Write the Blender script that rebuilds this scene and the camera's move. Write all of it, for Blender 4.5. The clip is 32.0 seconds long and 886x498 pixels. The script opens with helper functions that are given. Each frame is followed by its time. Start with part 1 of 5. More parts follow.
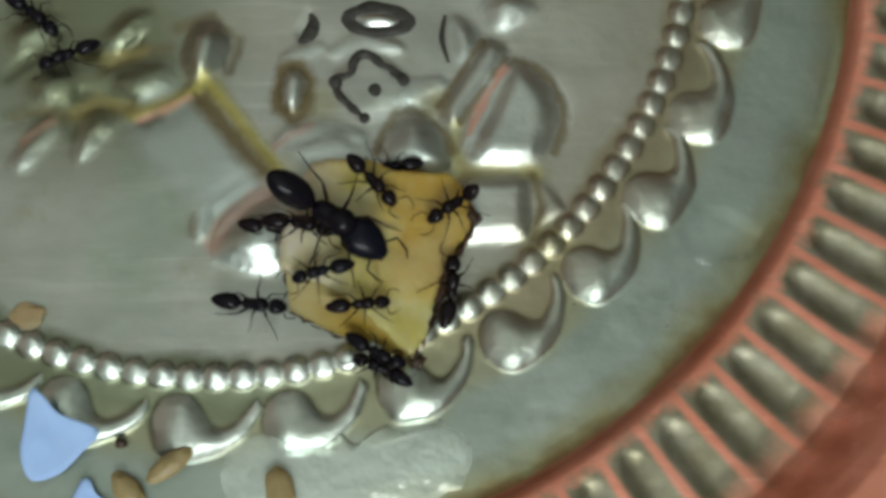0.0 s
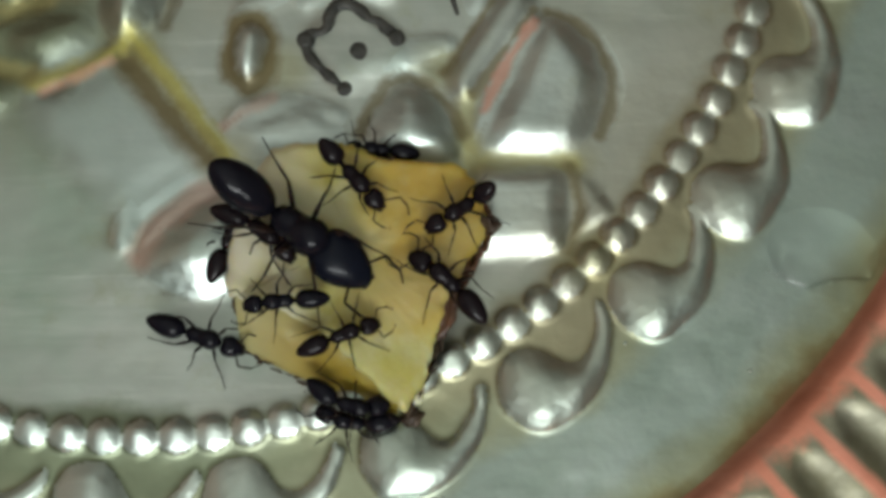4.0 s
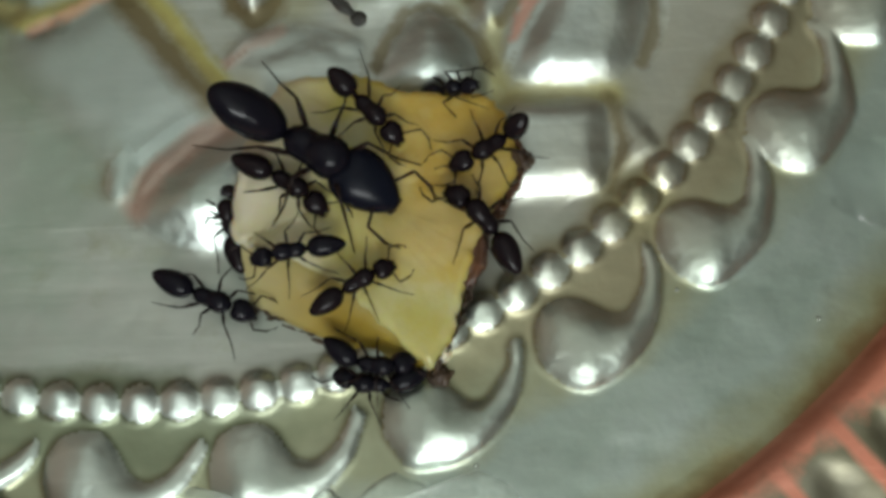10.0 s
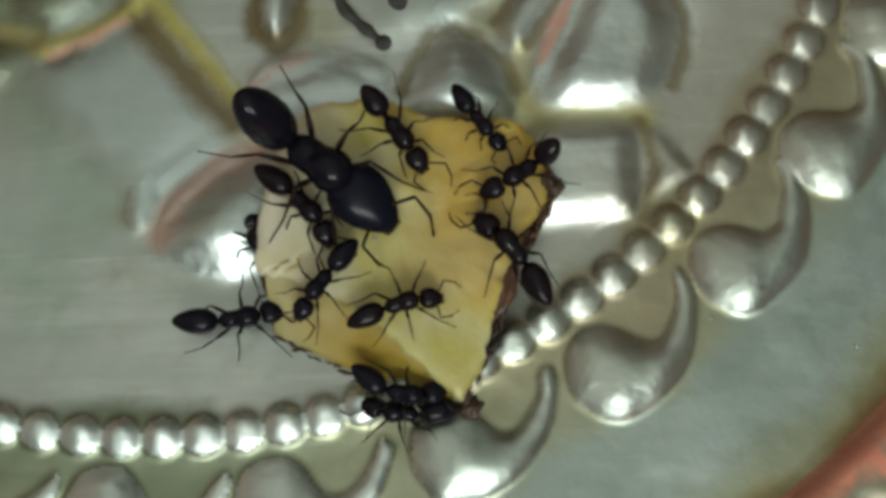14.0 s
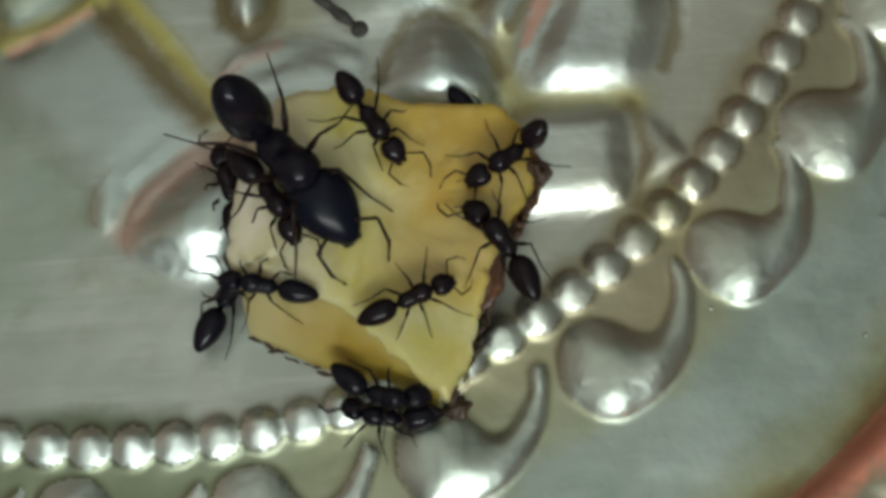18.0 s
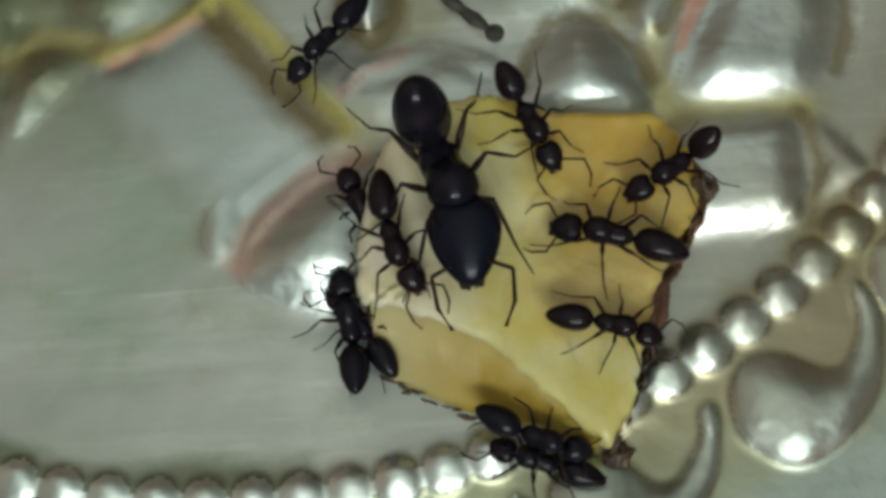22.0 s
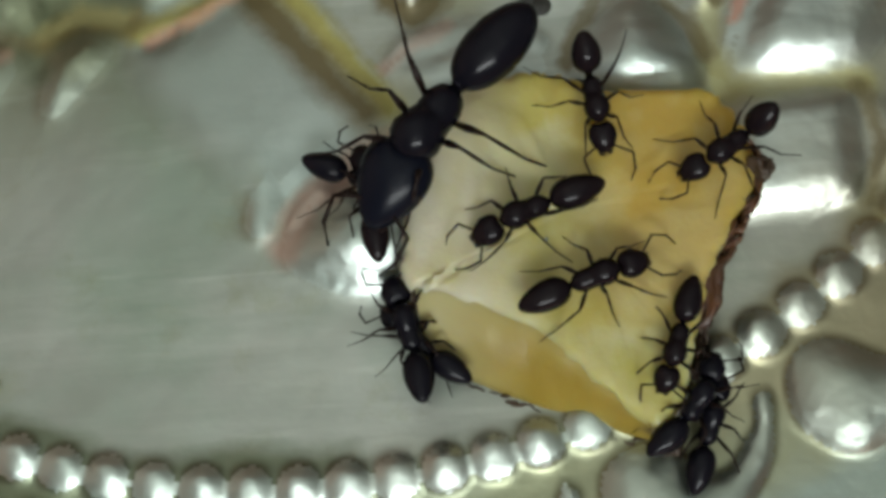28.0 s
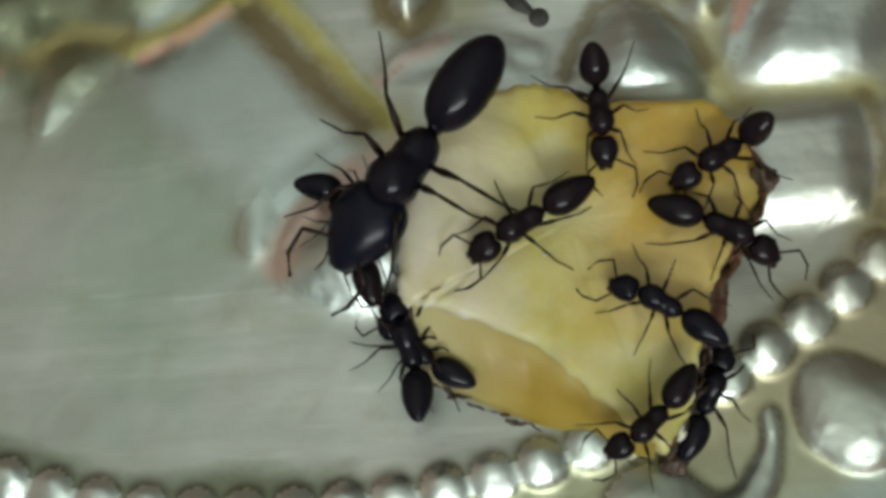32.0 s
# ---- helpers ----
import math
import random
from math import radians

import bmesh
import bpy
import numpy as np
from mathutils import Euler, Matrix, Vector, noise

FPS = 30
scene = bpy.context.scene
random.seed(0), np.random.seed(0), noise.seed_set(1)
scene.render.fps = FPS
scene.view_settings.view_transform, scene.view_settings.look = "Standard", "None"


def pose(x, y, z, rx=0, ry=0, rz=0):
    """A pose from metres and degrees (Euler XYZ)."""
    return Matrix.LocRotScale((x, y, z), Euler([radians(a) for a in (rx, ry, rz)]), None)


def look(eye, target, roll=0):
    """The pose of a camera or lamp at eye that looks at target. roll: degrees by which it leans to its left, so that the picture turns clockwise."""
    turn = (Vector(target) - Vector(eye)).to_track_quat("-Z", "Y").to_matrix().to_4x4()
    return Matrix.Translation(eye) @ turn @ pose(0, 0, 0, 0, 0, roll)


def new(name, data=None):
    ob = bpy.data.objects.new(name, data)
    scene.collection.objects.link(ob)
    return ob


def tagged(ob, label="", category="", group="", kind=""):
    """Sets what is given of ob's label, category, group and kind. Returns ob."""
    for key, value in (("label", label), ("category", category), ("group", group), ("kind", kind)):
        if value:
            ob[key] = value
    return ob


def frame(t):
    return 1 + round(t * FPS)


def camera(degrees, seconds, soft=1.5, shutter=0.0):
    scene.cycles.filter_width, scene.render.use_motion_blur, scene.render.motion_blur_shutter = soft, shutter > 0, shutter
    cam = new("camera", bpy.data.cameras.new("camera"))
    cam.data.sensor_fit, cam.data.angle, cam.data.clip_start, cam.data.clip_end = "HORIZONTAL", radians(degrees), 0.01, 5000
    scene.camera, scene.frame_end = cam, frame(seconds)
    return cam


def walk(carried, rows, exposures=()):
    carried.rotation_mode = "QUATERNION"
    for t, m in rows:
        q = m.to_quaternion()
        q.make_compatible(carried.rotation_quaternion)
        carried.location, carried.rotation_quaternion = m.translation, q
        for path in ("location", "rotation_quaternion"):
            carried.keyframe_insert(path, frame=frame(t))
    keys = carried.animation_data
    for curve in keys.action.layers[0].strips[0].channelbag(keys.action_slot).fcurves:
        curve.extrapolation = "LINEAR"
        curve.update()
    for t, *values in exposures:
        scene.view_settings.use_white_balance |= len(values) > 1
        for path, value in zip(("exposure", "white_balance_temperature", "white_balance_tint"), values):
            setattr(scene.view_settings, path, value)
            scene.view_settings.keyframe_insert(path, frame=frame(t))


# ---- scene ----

MM = 0.001

PATH = [  # seconds, place in millimetres, turn in degrees
    (0, 13.29, -46.58, 103.19, 8.44, -3.23, -0.58),
    (0.5, 15.27, -45.41, 103.35, 7.93, -2.16, -0.40),
    (1, 15.48, -44.53, 103.37, 7.56, -1.61, -0.12),
    (1.5, 16.07, -44.83, 103.60, 7.48, -1.35, 0.04),
    (2, 15.30, -42.54, 98.11, 7.45, -1.91, -0.05),
    (2.5, 15.58, -40.03, 81.99, 7.67, -2.40, -0.17),
    (3, 15.88, -40.41, 77.89, 7.94, -2.59, -0.36),
    (3.5, 15.58, -40.77, 76.89, 7.85, -2.54, -0.27),
    (5.5, 17.95, -41.09, 76.74, 8.18, -0.33, 0.13),
    (6, 15.17, -46.29, 71.78, 8.22, 0.18, 0.00),
    (6.5, 16.53, -44.90, 71.97, 8.78, 0.70, -0.10),
    (7, 16.34, -44.06, 71.96, 9.16, 0.60, -0.21),
    (7.5, 16.52, -43.58, 72.56, 9.70, 0.61, -0.27),
    (8, 16.84, -43.65, 72.15, 9.91, 0.59, -0.30),
    (8.5, 16.42, -44.81, 70.90, 9.79, 0.39, -0.38),
    (9, 16.03, -45.19, 69.46, 9.68, 0.35, -0.59),
    (9.5, 16.82, -44.44, 68.95, 9.63, 0.49, -1.05),
    (10, 17.27, -45.31, 68.43, 9.65, 0.18, -1.09),
    (10.5, 17.30, -44.84, 68.59, 9.57, 0.05, -1.16),
    (11, 17.46, -44.99, 68.13, 9.71, 0.46, -1.13),
    (11.5, 17.73, -44.86, 68.00, 9.89, 0.45, -1.25),
    (12, 16.90, -44.74, 67.65, 10.15, 0.53, -1.24),
    (12.5, 16.52, -44.46, 67.63, 9.90, 0.41, -1.27),
    (13, 15.72, -44.67, 67.37, 10.32, 0.32, -1.37),
    (13.5, 16.04, -44.62, 67.19, 10.47, 0.52, -1.36),
    (15.5, 15.86, -43.60, 66.72, 10.23, 0.52, -1.69),
    (16, 15.39, -43.67, 66.57, 10.38, 0.20, -1.86),
    (16.5, 13.94, -43.89, 66.11, 10.53, 0.74, -1.45),
    (17, 12.94, -42.87, 66.38, 10.63, 1.05, -1.18),
    (17.5, 16.31, -44.48, 64.61, 11.38, 1.20, -1.95),
    (18, 17.00, -45.87, 63.21, 11.95, 0.89, -2.58),
    (18.5, 17.47, -47.47, 60.87, 12.23, 1.06, -2.64),
    (19, 16.40, -44.74, 60.26, 12.71, 1.61, -3.27),
    (19.5, 16.25, -44.66, 59.20, 13.63, 1.45, -3.27),
    (20, 13.32, -45.72, 56.88, 13.52, 1.57, -2.51),
    (20.5, 12.30, -44.29, 57.52, 12.89, 2.11, -2.79),
    (21, 11.92, -43.84, 57.76, 12.84, 2.28, -2.73),
    (21.5, 11.68, -43.98, 57.34, 13.25, 2.39, -2.73),
    (22, 11.20, -44.56, 56.53, 13.63, 2.47, -2.81),
    (22.5, 10.88, -43.85, 56.49, 13.45, 2.40, -3.13),
    (23, 11.39, -43.94, 56.51, 13.38, 2.85, -2.94),
    (23.5, 11.57, -43.88, 56.65, 13.28, 3.17, -2.77),
    (24, 10.93, -43.86, 56.51, 13.14, 3.19, -2.67),
    (24.5, 10.48, -43.51, 56.89, 13.19, 3.00, -2.67),
    (25, 10.54, -43.42, 57.10, 13.05, 2.97, -2.60),
    (25.5, 10.50, -43.13, 57.28, 12.84, 3.08, -2.58),
    (27.5, 10.60, -42.25, 56.10, 10.87, 3.71, -3.06),
    (28, 10.75, -42.40, 55.61, 10.94, 4.18, -2.85),
    (28.5, 10.68, -43.03, 55.01, 11.71, 3.87, -2.80),
    (29, 10.25, -41.93, 55.33, 10.80, 3.67, -3.08),
    (29.5, 9.88, -42.06, 55.07, 11.02, 4.05, -3.14),
    (30, 10.46, -42.49, 54.33, 11.36, 4.10, -3.24),
    (30.5, 10.38, -42.34, 54.38, 11.31, 4.14, -3.28),
    (31, 10.39, -41.79, 54.85, 11.55, 4.13, -3.27),
    (31.5, 10.54, -42.25, 54.62, 12.35, 4.23, -3.07),
    (32, 11.24, -42.68, 54.33, 12.16, 4.75, -3.15),
]


cam = camera(40.0, 32.0, soft=3.9)
walk(cam, [(t, pose(x * MM, y * MM, z * MM, rx, ry, rz)) for t, x, y, z, rx, ry, rz in PATH],
     [(0.0, -0.15), (2.0, -0.18), (3.2, 0.0), (6.0, -0.08), (10.0, -0.06), (20.0, -0.05), (22.0, 0.06), (25.0, 0.10), (28.0, 0.0), (29.0, -0.02), (31.0, 0.11), (32.0, 0.12)])

# ---- light ----
world = bpy.data.worlds.new("world")
scene.world = world
world.use_nodes = True
world.node_tree.nodes["Background"].inputs["Color"].default_value = (0.75, 0.85, 1.0, 1)
world.node_tree.nodes["Background"].inputs["Strength"].default_value = 0.15


def area_lamp(name, eye, target, sx, sy, watts, colour):
    data = bpy.data.lights.new(name, "AREA")
    data.shape, data.size, data.size_y, data.energy, data.color = "RECTANGLE", sx, sy, watts, colour
    ob = new(name, data)
    ob.matrix_world = look(eye, target)
    return ob


area_lamp("window_light", (0.2, -1.5, 1.33), (0.2, 0, 1.33), 1.15, 0.48, 36.0, (0.95, 1.0, 0.99))
# unseen fill lamp, added so the metal mirrors a brighter ceiling
area_lamp("ceiling_fill", (-0.3, 0.9, 0.1), (-0.3, 0.76, 1.9), 1.4, 1.0, 27.0, (0.95, 1.0, 0.98))


# ---- materials ----
def nodes_of(name):
    m = bpy.data.materials.new(name)
    m.use_nodes = True
    nt = m.node_tree
    return m, nt, nt.nodes["Principled BSDF"]


def noise_node(nt, scale, detail=4.0, rough=0.55, stretch=None, at="Object", turn=0.0):
    tc = nt.nodes.new("ShaderNodeTexCoord")
    mp = nt.nodes.new("ShaderNodeMapping")
    mp.inputs["Rotation"].default_value = (0, 0, turn)
    if stretch:
        mp.inputs["Scale"].default_value = stretch
    nz = nt.nodes.new("ShaderNodeTexNoise")
    nz.inputs["Scale"].default_value, nz.inputs["Detail"].default_value, nz.inputs["Roughness"].default_value = scale, detail, rough
    nt.links.new(tc.outputs[at], mp.inputs["Vector"])
    nt.links.new(mp.outputs["Vector"], nz.inputs["Vector"])
    return nz.outputs["Fac"]


def blend(nt, fac, a, b):
    m = nt.nodes.new("ShaderNodeMix")
    m.data_type = "RGBA"
    if isinstance(fac, float):
        m.inputs["Factor"].default_value = fac
    else:
        nt.links.new(fac, m.inputs["Factor"])
    for sock, v in ((m.inputs["A"], a), (m.inputs["B"], b)):
        if isinstance(v, tuple):
            sock.default_value = (*v, 1)
        else:
            nt.links.new(v, sock)
    return m.outputs["Result"]


def spread(nt, fac, lo, hi, out_lo=0.0, out_hi=1.0):
    m = nt.nodes.new("ShaderNodeMapRange")
    for k, v in (("From Min", lo), ("From Max", hi), ("To Min", out_lo), ("To Max", out_hi)):
        m.inputs[k].default_value = v
    nt.links.new(fac, m.inputs["Value"])
    return m.outputs["Result"]


def bump(nt, bsdf, fac, dist, strength=1.0):
    b = nt.nodes.new("ShaderNodeBump")
    b.inputs["Distance"].default_value, b.inputs["Strength"].default_value = dist, strength
    nt.links.new(fac, b.inputs["Height"])
    old = bsdf.inputs["Normal"].links
    if old:
        nt.links.new(old[0].from_socket, b.inputs["Normal"])
    nt.links.new(b.outputs["Normal"], bsdf.inputs["Normal"])


def math_node(nt, op, a, b=0.0, c=0.0):
    m = nt.nodes.new("ShaderNodeMath")
    m.operation = op
    for sock, v in zip(m.inputs, (a, b, c)):
        if isinstance(v, (int, float)):
            sock.default_value = v
        else:
            nt.links.new(v, sock)
    return m.outputs[0]


def flat_place(nt):
    """Place on the plate, with the height left out."""
    tc = nt.nodes.new("ShaderNodeTexCoord")
    flat = nt.nodes.new("ShaderNodeVectorMath")
    flat.operation = "MULTIPLY"
    flat.inputs[1].default_value = (1, 1, 0)
    nt.links.new(tc.outputs["Object"], flat.inputs[0])
    return flat.outputs["Vector"]


def vec(nt, op, a, b=None, out="Vector"):
    m = nt.nodes.new("ShaderNodeVectorMath")
    m.operation = op
    for sock, v in zip(m.inputs, (a, b)):
        if v is None:
            continue
        if isinstance(v, tuple):
            sock.default_value = v
        else:
            nt.links.new(v, sock)
    return m.outputs[out]


def line_distance(nt, place, line):
    """Distance from a bent line, given in millimetres on the plate."""
    best = None
    for (ax, ay), (bx, by) in zip(line, line[1:]):
        a, d = (ax * MM, ay * MM, 0.0), ((bx - ax) * MM, (by - ay) * MM, 0.0)
        dd = d[0] ** 2 + d[1] ** 2
        off = vec(nt, "SUBTRACT", place, a)
        u = vec(nt, "DOT_PRODUCT", off, (d[0] / dd, d[1] / dd, 0.0), "Value")
        clamp = nt.nodes.new("ShaderNodeClamp")
        nt.links.new(u, clamp.inputs["Value"])
        sc = nt.nodes.new("ShaderNodeVectorMath")
        sc.operation = "SCALE"
        sc.inputs[0].default_value = d
        nt.links.new(clamp.outputs[0], sc.inputs["Scale"])
        dist = vec(nt, "DISTANCE", off, sc.outputs[0], "Value")
        best = dist if best is None else math_node(nt, "MINIMUM", best, dist)
    return best


# dark of the hollows between the leaves, put into the colour
HOLLOW_GREEN = (0.10, 0.115, 0.06)
OLIVE, BROWN, YELLOW, ORANGE_REFLECTION = (0.30, 0.27, 0.11), (0.14, 0.11, 0.045), (0.36, 0.32, 0.065), (0.64, 0.33, 0.25)
# lacquer and tarnish along the drawing of the middle, also dark hollows and orange reflections as colour: colour, half
# width, strength, line
LACQUER = [
    (HOLLOW_GREEN, 1.0, 0.8, [(-12.0, -17.8), (-10.1, -18.0), (-7.8, -18.4)]),
    (HOLLOW_GREEN, 0.6, 0.6, [(-7.1, -19.7), (-6.1, -19.9), (-5.1, -19.7)]),
    (HOLLOW_GREEN, 0.9, 0.7, [(-12.5, -21.1), (-12.8, -19.6), (-12.0, -18.3)]),
    (HOLLOW_GREEN, 0.8, 0.7, [(-9.9, -15.2), (-8.5, -14.3), (-7.1, -12.8)]),
    (HOLLOW_GREEN, 0.7, 0.6, [(-18.2, -19.6), (-16.7, -19.1), (-15.3, -19.6)]),
    (HOLLOW_GREEN, 1.0, 0.7, [(-18.3, -16.1), (-17.2, -15.0), (-16.0, -14.4)]),
    (YELLOW, 0.85, 0.9, [(-1.2, -16.4), (1.4, -19.6), (3.5, -22.4), (4.9, -24.2)]),
    (BROWN, 1.15, 0.95, [(-1.9, -17.6), (0.2, -20.2), (2.4, -22.9), (3.8, -24.4)]),
    (YELLOW, 0.7, 0.8, [(-1.9, -16.9), (-4.4, -18.5), (-7.4, -19.5)]),
    (YELLOW, 0.8, 0.5, [(20.6, -20.4), (20.4, -22.4), (20.9, -24.6), (24.0, -24.4), (27.4, -24.5)]),
    (BROWN, 0.5, 0.8, [(13.6, -22.6), (14.2, -20.9), (15.3, -19.4), (16.7, -18.8), (18.2, -19.4), (19.4, -20.8), (20.2, -22.6)]),
    (BROWN, 0.55, 0.8, [(25.9, -14.3), (27.7, -14.9), (29.2, -16.3), (30.1, -18.3), (30.1, -20.4), (29.3, -22.6)]),
    (BROWN, 0.5, 0.8, [(27.2, -24.8), (27.9, -27.5), (27.1, -30.4)]),
    (BROWN, 0.4, 0.85, [(19.0, -18.6), (21.0, -15.6), (23.0, -12.6)]),
    (BROWN, 0.35, 0.8, [(21.0, -20.0), (23.0, -17.0), (25.0, -14.2)]),
    # orange reflection along petal edges, laid on as colour
    (ORANGE_REFLECTION, 0.4, 0.8, [(25.0, -15.0), (23.2, -17.8), (21.7, -21.0)]),
    (ORANGE_REFLECTION, 0.5, 0.55, [(-2.6, -17.9), (-4.6, -19.0), (-6.8, -20.0)]),
    (ORANGE_REFLECTION, 0.9, 0.45, [(-0.4, -30.9), (0.9, -28.7), (3.2, -26.9), (5.2, -25.9)]),
    (ORANGE_REFLECTION, 0.5, 0.35, [(4.9, -22.2), (5.9, -21.3), (8.0, -20.4)]),
    (ORANGE_REFLECTION, 0.45, 0.35, [(-16.6, -21.9), (-15.4, -20.8), (-14.2, -20.1)]),
    (BROWN, 0.6, 0.7, [(-3.8, -11.6), (-0.6, -10.4), (1.5, -12.6), (0.8, -15.4)]),
    (BROWN, 0.6, 0.6, [(-10.4, -15.8), (-8.4, -14.0), (-4.4, -13.4)]),
    (OLIVE, 0.8, 0.8, [(-12.4, -19.4), (-10.4, -18.2), (-7.4, -19.0)]),
    (BROWN, 0.6, 0.6, [(-17.4, -19.8), (-15.2, -19.0), (-13.0, -19.6)]),
    (OLIVE, 0.8, 0.7, [(-12.0, -14.0), (-9.4, -14.5), (-7.0, -13.9)]),
    (BROWN, 0.8, 0.95, [(4.9, -17.4), (5.5, -15.3), (6.9, -14.9), (7.9, -16.4), (7.5, -18.6), (6.3, -19.7), (5.1, -18.7), (4.9, -17.4)]),
]


def metal(name, light, dark, stain, rough, stain_at=0.62, ring=False, rim=False, boss=False):
    """Worn plated sheet: two tones of metal, patches of patina, fine rubbing marks."""
    m, nt, b = nodes_of(name)
    big = noise_node(nt, 130, 5)
    streak = noise_node(nt, 650, 4, 0.6, (0.12, 1.0, 1.0), turn=-0.16)
    base = blend(nt, spread(nt, big, 0.35, 0.65), light, dark)
    cloud = noise_node(nt, 45, 4, 0.6)
    warm = tuple(c * f for c, f in zip(light, (1.0, 0.95, 0.86)))
    cool = tuple(c * f for c, f in zip(dark, (0.84, 0.98, 0.90)))
    if not rim:
        base = blend(nt, spread(nt, cloud, 0.52, 0.66, 0.0, 0.7), base, warm)
        base = blend(nt, spread(nt, cloud, 0.48, 0.34, 0.0, 0.8), base, cool)
    rub = spread(nt, noise_node(nt, 420, 4, 0.65, (0.14, 1.0, 1.0), turn=-0.16), 0.52, 0.72, 0.0, 0.45)
    base = blend(nt, rub, base, tuple(min(1.0, c * 1.25) for c in light))
    scratch = spread(nt, noise_node(nt, 900, 2, 0.5, (0.09, 1.0, 1.0), turn=-0.2), 0.64, 0.70, 0.0, 0.3)
    base = blend(nt, scratch, base, tuple(min(1.0, c * 1.35) for c in light))
    dirt = spread(nt, noise_node(nt, 200, 6, 0.7), stain_at, stain_at + 0.2, 0.0, 0.6)
    col = blend(nt, dirt, base, stain)
    place = flat_place(nt)
    far = vec(nt, "LENGTH", place, None, "Value")
    if ring:  # olive and brown bands paint a dark reflection beside the rim, lacquer left in the drawing
        r = math_node(nt, "MULTIPLY_ADD", noise_node(nt, 160, 5), 0.005, far)
        col = blend(nt, spread(nt, r, 0.0478, 0.0520, 0.0, 0.75), col, (0.30, 0.37, 0.325))
        col = blend(nt, math_node(nt, "MULTIPLY", spread(nt, noise_node(nt, 85, 5, 0.65), 0.5, 0.66, 0.0, 0.5), spread(nt, far, 0.0478, 0.0505)), col, (0.43, 0.48, 0.46))
        col = blend(nt, math_node(nt, "MULTIPLY", spread(nt, noise_node(nt, 120, 5, 0.65), 0.46, 0.34, 0.0, 0.5), spread(nt, far, 0.0478, 0.0505)), col, (0.22, 0.28, 0.23))
        olive = math_node(nt, "MULTIPLY", spread(nt, r, 0.0450, 0.0462, 0.0, 0.14 if boss else 0.7), spread(nt, r, 0.0520, 0.0500))
        col = blend(nt, olive, col, (0.29, 0.30, 0.16))
        bed = math_node(nt, "MULTIPLY", spread(nt, r, 0.0425, 0.0438, 0.0, 0.1 if boss else 0.85), spread(nt, r, 0.0492, 0.0474))
        sx = nt.nodes.new("ShaderNodeSeparateXYZ")
        nt.links.new(place, sx.inputs[0])
        across = spread(nt, math_node(nt, "MULTIPLY_ADD", cloud, 0.012, sx.outputs["X"]), 0.012, 0.032)
        col = blend(nt, bed, col, blend(nt, across, (0.19, 0.22, 0.145), (0.235, 0.21, 0.10)))
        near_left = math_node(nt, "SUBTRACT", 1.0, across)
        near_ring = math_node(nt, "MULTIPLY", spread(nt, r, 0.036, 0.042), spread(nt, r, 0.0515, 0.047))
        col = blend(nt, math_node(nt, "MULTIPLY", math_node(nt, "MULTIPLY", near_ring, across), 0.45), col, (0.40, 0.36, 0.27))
        if boss:  # brighter reflections on the left put into the boss colour
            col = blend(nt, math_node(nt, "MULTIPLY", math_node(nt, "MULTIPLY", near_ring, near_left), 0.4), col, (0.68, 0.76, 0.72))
        wob = math_node(nt, "MULTIPLY_ADD", big, 0.003, -0.0015)
        for x, y, rad in ((20.4, -24.4, 2.0), (27.6, -24.6, 1.5), (-1.4, -17.0, 2.2), (5.4, -24.6, 1.8), (28.4, -30.4, 2.4), (8.6, -18.4, 2.2), (-11.0, -18.8, 3.0), (18.6, -18.2, 1.8)):
            off = math_node(nt, "ADD", vec(nt, "DISTANCE", place, (x * MM, y * MM, 0.0), "Value"), wob)
            col = blend(nt, spread(nt, off, (rad + 0.5) * MM, (rad - 1.2) * MM, 0.0, 0.45), col, (0.33, 0.30, 0.12))
        off = math_node(nt, "ADD", vec(nt, "DISTANCE", place, (-0.0115, -0.013, 0.0), "Value"), wob)
        col = blend(nt, spread(nt, off, 0.0150, 0.006, 0.0, 0.88), col, (0.19, 0.215, 0.13))
        off = math_node(nt, "ADD", line_distance(nt, place, [(-4.6, -20.6), (-1.6, -23.6), (0.2, -25.4)]), wob)
        col = blend(nt, spread(nt, off, 0.0042, 0.0018, 0.0, 0.65), col, (0.42, 0.49, 0.465))
        fine = math_node(nt, "MULTIPLY_ADD", noise_node(nt, 500, 5, 0.65), 0.0012, -0.0006)
        cover = 0.0
        for colour, half, power, line in LACQUER:
            off = math_node(nt, "ADD", line_distance(nt, place, line), fine)
            amount = spread(nt, off, half * 1.3 * MM, half * 0.3 * MM, 0.0, power)
            col = blend(nt, amount, col, colour)
            if colour in (BROWN, YELLOW, HOLLOW_GREEN):
                cover = math_node(nt, "MAXIMUM", cover, amount)
        nt.links.new(spread(nt, cover, 0.0, 1.0, 1.0, 0.35), b.inputs["Metallic"])
        # dark reflection beside the rim, painted as an olive and a brown band
        col = blend(nt, spread(nt, r, 0.0559, 0.0592, 0.0, 0.75), col, (0.25, 0.23, 0.085))
        col = blend(nt, spread(nt, r, 0.0586, 0.0600, 0.0, 0.8), col, (0.17, 0.09, 0.035))
    if rim:  # copper plating rubbed through to the grey metal on the backs of the flutes
        sep = nt.nodes.new("ShaderNodeSeparateXYZ")
        nt.links.new(place, sep.inputs[0])
        step = 2 * math.pi / 88
        turn = math_node(nt, "ARCTAN2", sep.outputs["Y"], sep.outputs["X"])
        phase = math_node(nt, "MULTIPLY_ADD", turn, 1 / step, radians(46.62) / step + 0.5 + 88)
        side = math_node(nt, "ABSOLUTE", math_node(nt, "SUBTRACT", math_node(nt, "FRACT", phase), 0.5))
        n = noise_node(nt, 420, 5, 0.6)
        side = math_node(nt, "MULTIPLY_ADD", n, 0.10, side)
